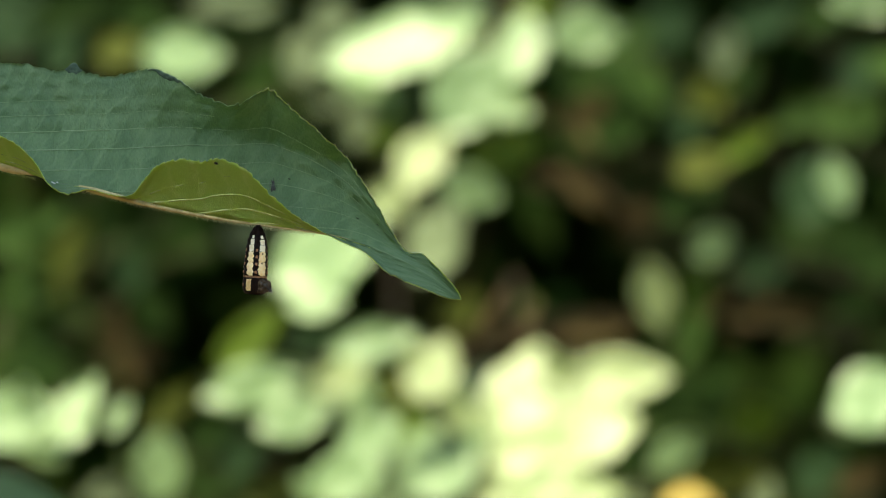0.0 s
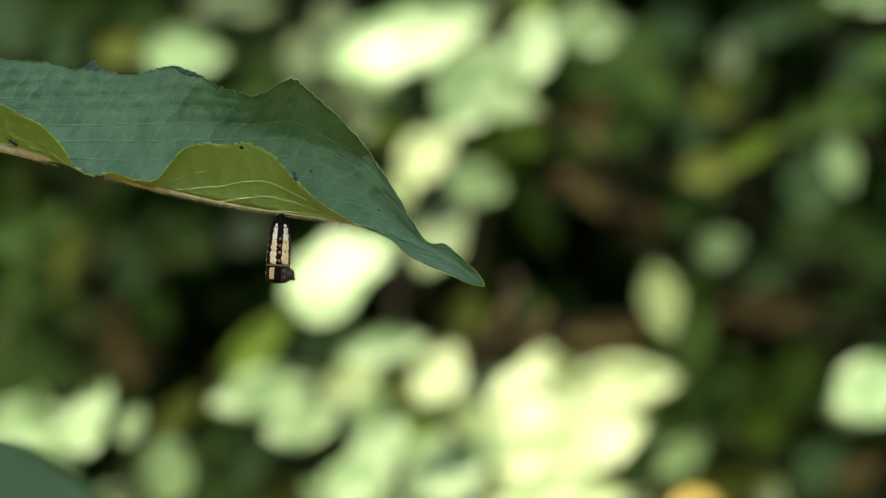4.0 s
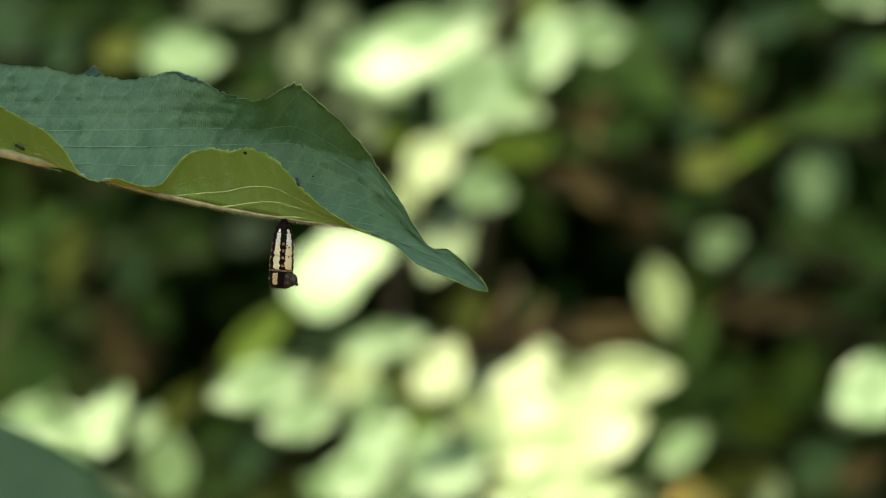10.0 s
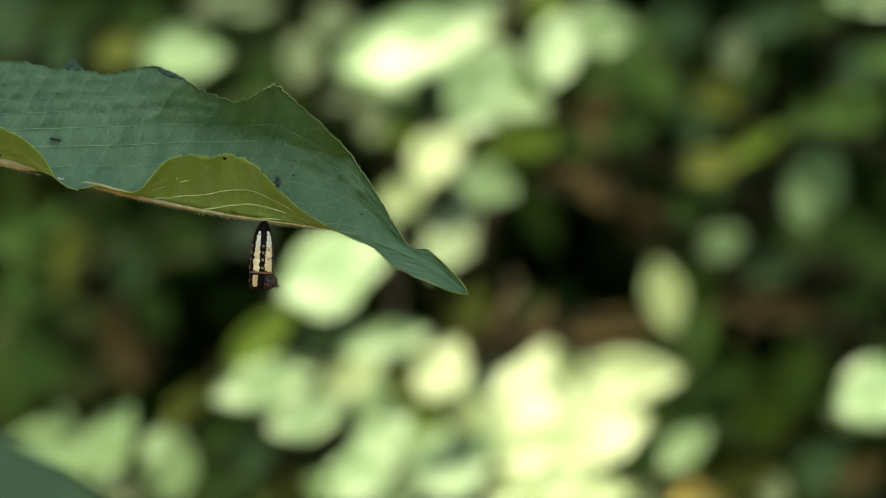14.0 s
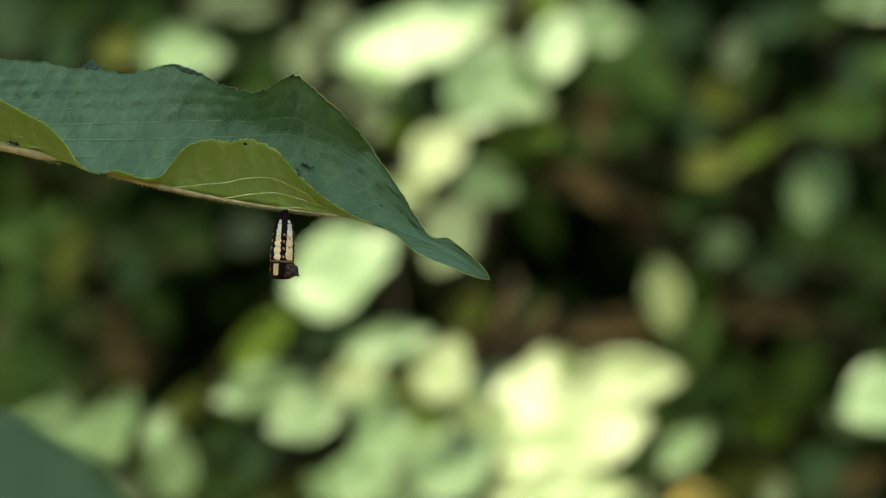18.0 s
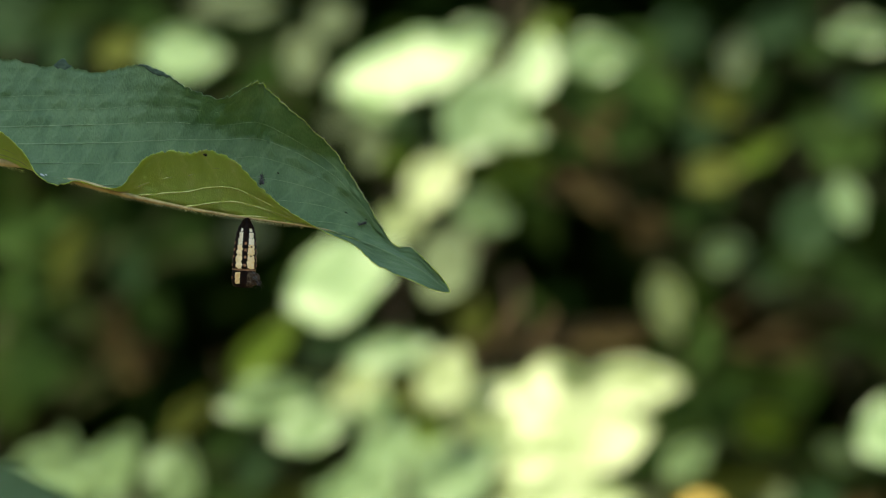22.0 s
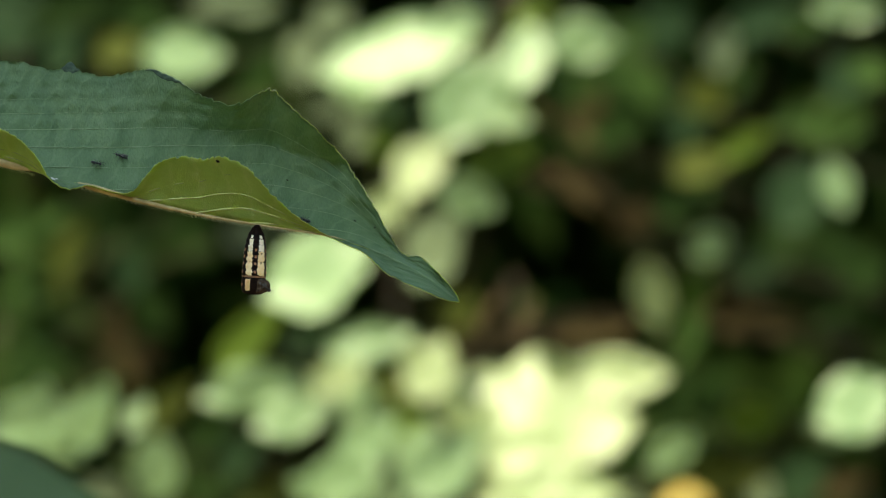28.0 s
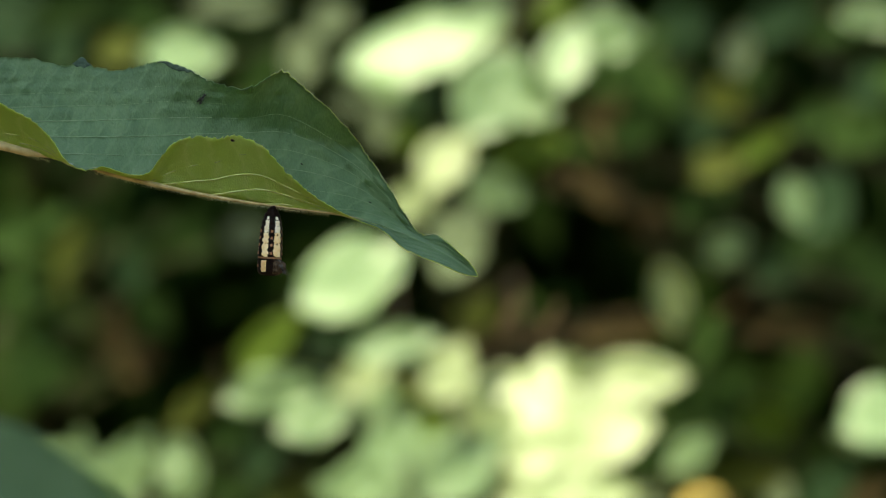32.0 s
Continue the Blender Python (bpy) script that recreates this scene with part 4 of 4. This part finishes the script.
# ---- what moves ----
LEAF_SWAY = [
        (0, -0.87, -2.07, 5.5, -0.0, 0.0), (0.5, -1.70, -3.45, 6.3, 0.5, -0.8), (1, 2.99, -1.05, 4.2, -0.2, 4.3),
        (1.5, -1.26, -2.16, 4.1, 0.2, 0.9), (2, 0.23, 0.66, 2.0, -0.2, 1.3), (2.5, 5.53, -3.37, 4.0, 0.3, 4.9),
        (3, 3.38, 1.35, -1.8, -0.1, 3.2), (3.5, 5.97, 1.51, -2.2, 0.3, 3.7), (5.5, 3.13, 0.24, -0.2, 0.1, 3.7),
        (6, -0.15, 0.07, -0.3, 0.1, 0.5), (6.5, 4.07, 2.96, -3.1, -0.3, 6.5), (7, 3.14, -0.71, 2.8, -0.1, 4.5),
        (7.5, 2.15, 1.29, 0.8, -0.6, 0.9), (8, 6.75, 1.40, -2.5, -0.1, 6.8), (8.5, -0.94, -4.22, 2.9, 0.8, 2.5),
        (9, 8.82, -4.52, 3.6, 0.5, 8.3), (9.5, 3.73, -0.26, -1.6, 0.4, 4.4), (10, 6.83, -0.23, -2.0, 0.2, 5.1),
        (10.5, 2.72, -2.95, 0.9, 0.8, 2.2), (11, 2.79, 1.14, -0.8, -0.0, 2.7), (11.5, 5.31, -0.73, -0.2, 0.2, 6.6),
        (12, 4.30, 1.62, 0.8, -0.7, 5.3), (12.5, -0.45, -2.11, 3.9, 0.4, 0.7), (13, -1.10, -4.09, 3.3, 1.0, 0.9),
        (13.5, 1.11, 1.44, 0.1, 0.0, 2.8), (14, 0.91, -0.83, 4.4, -0.2, 4.7), (14.5, 3.29, 0.12, 0.9, -0.1, 3.9),
        (16.5, 5.09, -3.35, -0.3, 0.8, 1.4), (17, 4.87, -5.16, 1.9, 1.2, 2.3), (17.5, 6.44, 1.29, -7.3, 0.7, 5.6),
        (18, 7.04, 2.52, -2.6, -0.4, 5.5), (18.5, 6.47, -2.32, 2.8, 0.3, 7.3), (19, 1.37, -1.76, 0.8, 0.6, 0.8),
        (19.5, -0.72, -8.14, 5.8, 2.1, -0.3), (20, -1.74, 2.09, 1.2, -0.2, 3.6), (20.5, -0.33, 0.75, 1.9, -0.2, 3.1),
        (21, -3.78, -1.98, 4.9, 0.5, 1.2), (21.5, -1.52, -0.96, 3.1, 0.4, 2.0), (22, -4.22, 0.00, 3.2, 0.1, 0.7),
        (22.5, -1.62, 0.08, 1.1, 0.2, 1.8), (23, -3.14, 0.31, 2.9, -0.0, 1.7), (23.5, 0.64, -0.53, 1.0, 0.2, 3.1),
        (24, -1.19, 0.71, 0.4, 0.1, 2.5), (24.5, -3.51, 0.70, 2.0, 0.2, 1.9), (25, 0.07, -2.78, 2.4, 0.7, 4.8),
        (25.5, -3.87, 0.48, 3.8, -0.1, -0.3), (27.5, 5.77, -0.26, -0.9, -0.2, 2.6), (28, -1.26, -2.03, 3.4, 0.9, 3.6),
        (28.4, 7.94, -0.92, 1.4, -0.3, 4.0), (28.5, 9.98, 2.37, -2.3, -1.3, 8.7), (28.6, 8.09, 4.11, -4.5, -0.9, 10.0),
        (28.7, 7.82, 1.64, 0.3, -1.1, 1.0), (28.8, 6.65, -0.32, -0.3, -0.5, -0.9), (28.9, 3.79, -5.72, 4.9, 2.9, 12.4),
        (29, 9.59, -5.37, 2.1, 1.6, 4.2), (29.1, 12.64, 1.67, 0.3, 0.3, 7.3), (29.2, 9.98, 2.91, 0.0, -0.6, 4.0),
        (29.3, 10.48, 3.27, 0.9, -1.3, 3.1), (29.4, 10.88, 6.96, -0.3, -3.4, -0.7), (29.5, 6.92, 4.11, -9.0, 0.7, 3.9),
        (29.6, 6.98, -2.50, -0.3, 0.7, -1.1), (29.7, 7.54, -4.02, 0.0, 0.4, -0.0), (29.8, 9.96, 1.77, 1.3, -0.7, 4.0),
        (29.9, 11.13, 2.95, 0.4, -1.8, 1.5), (30, 10.36, -0.29, -0.5, -0.3, 9.9), (30.5, 6.64, 2.71, -3.4, -0.5, 3.6),
        (31, 7.54, 1.19, -6.2, 0.4, 3.4), (31.5, 4.22, 2.06, -1.7, -0.4, 5.5), (32, 3.48, 3.52, -2.8, -0.4, 4.3)]

UPPER_SWAY = [(0, -2, 5), (0.5, 6, 21), (1, -5, 32), (1.5, 3, 3), (2, -18, -8), (2.5, -9, -12), (3, -2, -6), (3.5, 2, -3), (5.5, 8, -11), (6, 0, 0), (6.5, 2, 15), (7, 32, -5), (7.5,
        21, 28), (8, 20, -5), (8.5, 18, 54), (9, 14, 11), (9.5, 12, 8), (10, 15, 6), (10.5, 5, -17), (11, 8, -18), (11.5, 8, -22), (12, 5, -24), (12.5, 6, -26), (13, 12, -28),
        (13.5, 15, -3), (14, 23, -3), (14.5, 14, 21), (16.5, 14, 24), (17, 17, -6), (17.5, 26, -22), (18, 24, -8), (18.5, 17, 3), (19, 14, 5), (19.5, 18, -52), (20, 31, 2),
        (20.5, 8, 6), (21, -14, 9), (21.5, 11, 18), (22, 18, 44), (22.5, 3, 24), (23, 8, 20), (23.5, 12, 21), (24, 3, 31), (24.5, 0, 31), (25, -5, 11), (25.5, 0, 12), (27.5, -4,
        11), (28, -7, 19), (28.5, -4, 8), (29, -12, -23), (29.5, -18, -15), (30, -10, -23), (30.5, -12, -30), (31, 20, 23), (31.5, 37, 23), (32, 38, 7)]
LOWER_SWAY = [(0, 0, 6), (0.5, 3, 11), (1, 2, 17), (1.5, 0, 2), (2, -8, -3), (2.5, 0, 2), (3, 0, 0), (3.5, 12, 15), (5.5, 11, 3), (6, 0, 0), (6.5, 2, -5), (7, 28, 14), (7.5, 20, 15),
        (8, 26, 14), (8.5, 23, 20), (9, 15, 12), (9.5, 12, 11), (10, 12, 6), (10.5, 6, -3), (11, 8, 0), (11.5, 5, -6), (12, 3, -3), (12.5, 3, -8), (13, 6, -3), (13.5, 8, 0), (14,
        17, 5), (14.5, 12, 9), (16.5, 20, 6), (17, 18, 8), (17.5, 18, 2), (18, 18, 6), (18.5, 14, 9), (19, 12, 5), (19.5, 18, -5), (20, 18, 8), (20.5, 6, 8), (21, -2, 6), (21.5,
        9, 14), (22, 22, 20), (22.5, 22, 28), (23, 11, 11), (23.5, 11, 14), (24, 9, 12), (24.5, 9, 18), (25, 3, 9), (25.5, 3, 9), (27.5, -4, 3), (28, -4, 6), (28.5, -3, 3), (29,
        -6, -9), (29.5, -12, -11), (30, -15, -17), (30.5, -4, -9), (31, 14, 14), (31.5, 31, 17), (32, 28, 9)]
EDGE_SWAY = [(0, 11, -6), (0.5, 8, 6), (1, 23, -2), (1.5, -6, -9), (2, -12, -31), (2.5, 8, -12), (3, 11, -20), (3.5, 11, -22), (20, 16, -5), (20.5, 5, 12), (21, -14, 8), (21.5, 8,
        -8), (22, 5, 51), (22.5, 1, 24), (23, -1, 21), (23.5, 5, 16), (24, -12, 22), (24.5, -16, 19), (25, -28, 22), (25.5, -21, 12), (27.5, -19, -1), (28, -19, 7), (28.5, -12,
        -2), (29, -28, 1), (29.5, -27, -8), (30, -16, -21), (30.5, -10, -24), (31, 10, -2), (31.5, 31, 25), (32, 28, 21)]
CORNER_SWAY = [(0, -22, -13), (1, -31, 0), (2, -12, -4), (3, 0, 3), (6, 0, 0), (7, 45, 85), (8, 55, 105), (9, 23, 17), (10, 28, 4), (11, 13, -13), (12, 10, -22), (13, 23, -2), (14, 44, 38), (17, 40, 16),
        (18, 48, 8), (19, 40, 20), (20, 28, 20), (21, -9, -13), (22, 50, 75), (23, 45, 37), (24, 55, 44), (25, 41, 28), (28, 10, -13), (29, -10, -24), (30, -28, -45), (31, 52, 24), (32, 76, 75)]
LOW_SWAY = [(0, 55), (1, 23), (2, 12), (3, -5), (6, 0), (7, 20), (8, 8), (9, 30), (10, -34), (11, 0), (12, -17), (13, 0), (14, -4), (17, -32), (18, -54), (19, 41), (20, 25), (21, 45), (22, 40), (23, 6), (24, -20),
            (25, -5), (28, 5), (29, 8), (30, -22), (31, -35), (32, -35)]


def leaf_pose(t):
    """The large leaf's pose in the world at t, between its rows."""
    k = 0
    while k < len(LEAF_SWAY) - 2 and t > LEAF_SWAY[k + 1][0]:
        k += 1
    a, b = LEAF_SWAY[k], LEAF_SWAY[k + 1]
    u = min(max((t - a[0]) / (b[0] - a[0]), 0), 1)
    x, z, rx, ry, rz = [p + (q - p) * u for p, q in zip(a[1:], b[1:])]
    return pose(HOLD.x + x * 0.001, HOLD.y, HOLD.z + z * 0.001, rx, ry, rz)


def on_blade(s, v, heading, face=1):
    """A pose on the leaf for an insect: on its upper (face 1) or lower (-1) side, its head turned by heading degrees from the tip."""
    up = blade_normal(s, v) * face
    ahead = blade_point(min(s + 0.01, 1), v) - blade_point(max(s - 0.01, 0), v)
    ahead = (ahead - up * ahead.dot(up)).normalized()
    m = Matrix((ahead, up.cross(ahead), up)).transposed().to_4x4()
    return Matrix.Translation(blade_point(s, v) + up * 0.0002) @ m @ pose(0, 0, 0, 0, 0, heading)


BLADE_MAP = []
for i in range(161):
    for j in range(-10, 11):
        q = blade_point(i / 160, j / 10)
        k = DIST / (DIST + q.y)
        BLADE_MAP.append((784 + (q.x + (462 - 784) * S) * k / S, 441 - (q.z + (441 - 389) * S) * k / S, i / 160, j / 10))


def stroll(thing, way, face=1):
    """Moves an insect with the leaf. way: seconds, place on the drawing grid at rest, side (1 far half, -1 near half), heading."""
    stops = []
    for t, px, py, side, heading in way:
        _, s, v = min(((x - px) ** 2 + (y - py) ** 2, s, v) for x, y, s, v in BLADE_MAP if v * side >= 0)
        stops.append((t, s, v, heading))
    times = sorted({row[0] for row in LEAF_SWAY} | {stop[0] for stop in stops})
    rows = []
    for t in times:
        k = 0
        while k < len(stops) - 2 and t > stops[k + 1][0]:
            k += 1
        a, b = stops[k], stops[k + 1]
        u = min(max((t - a[0]) / (b[0] - a[0]), 0), 1)
        s, v, heading = [p + (q - p) * u for p, q in zip(a[1:], b[1:])]
        rows.append((t, leaf_pose(t) @ on_blade(s, v, heading, face)))
    walk(thing, rows)


def sway(branch, rows, depth, gain=1.0):
    k = S * depth / DIST * gain
    walk(branch, [(t, pose(dx * k, 0, -dy * k)) for t, dx, dy in rows])


def motions():
    back = Matrix.Translation(-TWIG_BASE)
    times = [row[0] for row in LEAF_SWAY]
    walk(big_leaf, [(t, back @ leaf_pose(t)) for t in times])
    swing = [(0, 0), (28.5, 0), (28.7, 2), (28.8, 3), (28.9, 8), (29, 10), (29.1, 3.5), (29.2, 4.5), (29.4, 0), (29.5, 4), (29.7, 2), (30, 1), (32, 0)]

    def rest(t):
        return pose(0, 0, 0, 0, 3.5 + glide(swing, t)[0], 0)

    walk(pupa, [(t, Matrix.Translation(leaf_pose(t).translation + Vector((0, -0.0003, -0.0002))) @ pose(0, 0, 0, 0, 0, 0.5 * math.degrees(leaf_pose(t).to_euler().z)) @ rest(t)) for t in times])
    at = Matrix.Translation(shell_point(68, 0.90, 0.2)) @ pose(0, 0, 0, 60, 40, 20)
    walk(wasp, [(t, Matrix.Translation(leaf_pose(t).translation + Vector((0, -0.0003, -0.0002))) @ rest(t) @ at @ pose(0, 0, 0, 0, 0, 14 * math.sin(t * 1.9))) for t in times])
    stroll(fly, [(0, 487, 330, 1, 120), (24.4, 487, 330, 1, 120), (25, 440, 279, 1, 140), (28, 220, 284, 1, 170), (28.6, 170, 285, 1, 150), (30, 178, 288, 1, 20), (31, 294, 246, 1, 30), (32, 349, 189, 1, 60)])
    stroll(rib_ant, [(0, -12, 262, -1, 160), (9, 0, 262, -1, 170), (18, -14, 264, -1, 175), (24, 2, 268, -1, 150), (25, 18, 270, -1, 150), (27.5, 5, 268, -1, 170), (30, -36, 252, -1, 165), (32, -30, 250, -1, 165)], -1)
    stroll(roaming_ant, [(0, -120, 225, 1, 0), (11.5, -120, 225, 1, 0), (14, 100, 244, 1, 0), (14.5, 175, 247, 1, 0), (17, 447, 275, 1, -10), (19.5, 602, 381, 1, -10), (20, 644, 367, 1, 10), (20.5, 678, 374, 1, -20),
                         (21, 687, 396, 1, -60), (22, 663, 404, 1, -100), (22.5, 679, 408, 1, -50), (23, 693, 414, 1, -20), (24, 643, 405, 1, -170), (26, 560, 380, 1, -190), (32, 520, 372, 1, -190)])
    stroll(under_ant, [(0, -110, 262, -1, 0), (11, -110, 262, -1, 0), (12.8, 72, 299, -1, 20), (13.3, 72, 299, -1, 100), (14, 36, 291, -1, 180), (16.5, -3, 281, -1, 180), (18, -100, 262, -1, 180), (32, -120, 262, -1, 180)], -1)
    stroll(late_ant, [(0, -120, 245, 1, 0), (26, -120, 245, 1, 0), (28, 178, 289, 1, 0), (28.6, 120, 280, 1, 120), (30, 103, 273, 1, 140), (31, 20, 262, 1, 180), (32, -60, 240, 1, 180)])
    sway(upper_branch, UPPER_SWAY, 2.53)
    sway(bright_branch, LOWER_SWAY, 2.5)
    sway(middle_branch, LOWER_SWAY, 2.4, 1.3)
    sway(filler_branch, LOWER_SWAY, 2.62)
    sway(right_branch, LOWER_SWAY, 2.6)
    sway(edge_branch, EDGE_SWAY, 2.5)
    sway(corner_branch, CORNER_SWAY, 2.3)
    k = S * LOW_DEPTH / DIST
    walk(low_leaf, [(t, Matrix.Translation(LOW_REST + Vector((0, 0, -dy * k))) @ LOW_TURN) for t, dy in LOW_SWAY])
    tilt_leaf(corner_branch, 0, [(0, -4, 0, 0), (6, 0, 0, 0), (8, 10, 0, 0), (9, -4, 0, 0), (12, -6, 0, 0), (13, 4, 0, 0), (17, 14, 0, 0), (32, 17, 0, 0)])
    tilt_leaf(corner_branch, 1, [(0, -18, 0, 0), (3, -16, 0, 0), (6, -14, 0, 0), (8, -6, 0, 0), (9, -16, 0, 0), (12, -20, 0, 0), (13, -2, 0, 0), (17, 13, 0, 0), (32, 16, 0, 0)])
    tilt_leaf(middle_branch, 0, [(0, 18, 0, -17), (2, 14, 4, -8), (3, 2, 10, 0), (6, 0, 0, 0), (7, 0, 13, 37), (8, 0, 9, 42), (10, 0, 9, 3), (12, 2, 0, 6), (13, 12, -5, 8), (17, 14, 4, 5), (19, 14, 4, 4), (21, 15, -17, 7), (23, 15, 19, 6),
                                 (25, 15, -10, 8), (29, 16, -5, 12), (32, 16, 11, 19)])
    tilt_leaf(middle_branch, 2, [(0, 0, 0, 0), (3, 2, 0, 0), (5.5, -6, 0, 0), (14, -6, 0, 0), (16.5, 12, 0, 0), (32, 12, 0, 0)])
    tilt_leaf(middle_branch, 3, [(0, 6, 0, 0), (3, 2, 0, 0), (6, 0, 0, 0), (14, 2, 0, 0), (17, 7, 0, 0), (32, 8, 0, 0)])
    tilt_leaf(middle_branch, 5, [(0, 3, 0, 0), (14, 4, 0, 0), (17, 8, 0, 0), (32, 9, 0, 0)])
    tilt_leaf(middle_branch, 6, [(0, 6, 0, 0), (3, 0, 0, 0), (14, 0, 0, 0), (17, 10, 0, 0), (32, 14, 0, 0)])
    tilt_leaf(middle_branch, 9, [(0, 6, 0, 0), (3, 0, 0, 0), (14, 0, 0, 0), (17, 10, 0, 0), (32, 14, 0, 0)])
    tilt_leaf(bright_branch, 0, [(0, 0, 0, 0), (14, 0, 0, 0), (17, -6, 0, 0), (32, -7, 0, 0)])
    tilt_leaf(bright_branch, 3, [(0, 6, 0, 0), (3, 0, 0, 0), (14, 0, 0, 0), (17, 8, 0, 0), (32, 10, 0, 0)])
    tilt_leaf(bright_branch, 6, [(0, 6, 0, 0), (3, 0, 0, 0), (14, 0, 0, 0), (17, 10, 0, 0), (32, 14, 0, 0)])
    tilt_leaf(bright_branch, 8, [(0, 4, 0, 0), (3, 0, 0, 0), (14, 0, 0, 0), (17, 8, 0, 0), (32, 10, 0, 0)])
    tilt_leaf(upper_branch, 0, [(0, 0, 0, 0), (3, 2, 0, 0), (6, 16, 0, 0), (13, 17, 0, 0), (17, 5, 0, 0), (21, 0, 0, 0), (32, 2, 0, 0)])
    tilt_leaf(upper_branch, 1, [(0, 0, -17, -9), (1, 0, -16, 0), (2, 0, -15, -14), (3, 4, -5, 4), (6, 4, 0, -15), (7, 6, 15, -25), (8, 6, 9, -10), (10, 8, 15, -10), (13, 6, 20, 0), (17, 0, 28, 8), (19, -2, 5, -13), (21, -2, -7, -17),
                                (23, -2, -11, -8), (25, -2, -10, -19), (29, -2, 0, 0), (32, -2, 25, 5)])
    tilt_leaf(upper_branch, 8, [(0, 6, 0, 0), (3, -6, 0, 0), (6, -16, 0, 0), (14, -16, 0, 0), (17, 8, 0, 0), (32, 14, 0, 0)])
    tilt_leaf(upper_branch, 9, [(0, 6, 0, 0), (6, -4, 0, 0), (14, -4, 0, 0), (17, 6, 0, 0), (32, 8, 0, 0)])
    tilt_leaf(right_branch, 0, [(0, 14, 0, 0), (2, 13, 0, 0), (3, 2, 0, 0), (6, -3, 0, 0), (14, -3, 0, 0), (17, 2, 0, 0), (20, 10, 0, 0), (25, 18, 0, 0), (32, 17, 0, 0)])
    tilt_leaf(right_branch, 1, [(0, 8, 0, 0), (3, 2, 0, 0), (6, 0, 0, 0), (13, 0, 0, 0), (17, 8, 0, 0), (25, 9, 0, 0), (32, 10, 0, 0)])
    tilt_leaf(bright_branch, 9, [(0, 4, 0, 0), (3, 0, 0, 0), (6, -4, 0, 0), (7, -16, 0, 0), (19, -14, 0, 0), (21, -4, 0, 0), (25, 2, 0, 0), (32, -6, 0, 0)])
    tilt_leaf(edge_branch, 0, [(0, 0, 0, 0), (17, 2, 10, 0), (20, 4, 35, 0), (22.5, 5, 50, 0), (25, 2, 25, 0), (30, 2, 0, 0), (32, 2, 0, 0)])
    tilt_leaf(edge_branch, 1, [(0, -4, -36, 21), (1, -2, -58, 32), (2, -4, -32, 46), (3, -4, -33, 4), (6, 0, -13, 19), (7, 8, -56, 39), (8, 8, -62, 45), (10, 8, -82, 37), (11, 8, -102, 44), (13, 8, -102, 71), (17, 6, -99, 58),
                               (19, 5, -91, 64), (20, 0, -92, 80), (21, -4, -8, 4), (23, -8, -18, -3), (25, -8, 5, 2), (29, -6, -22, 17), (32, 0, -128, 28)])


motions()
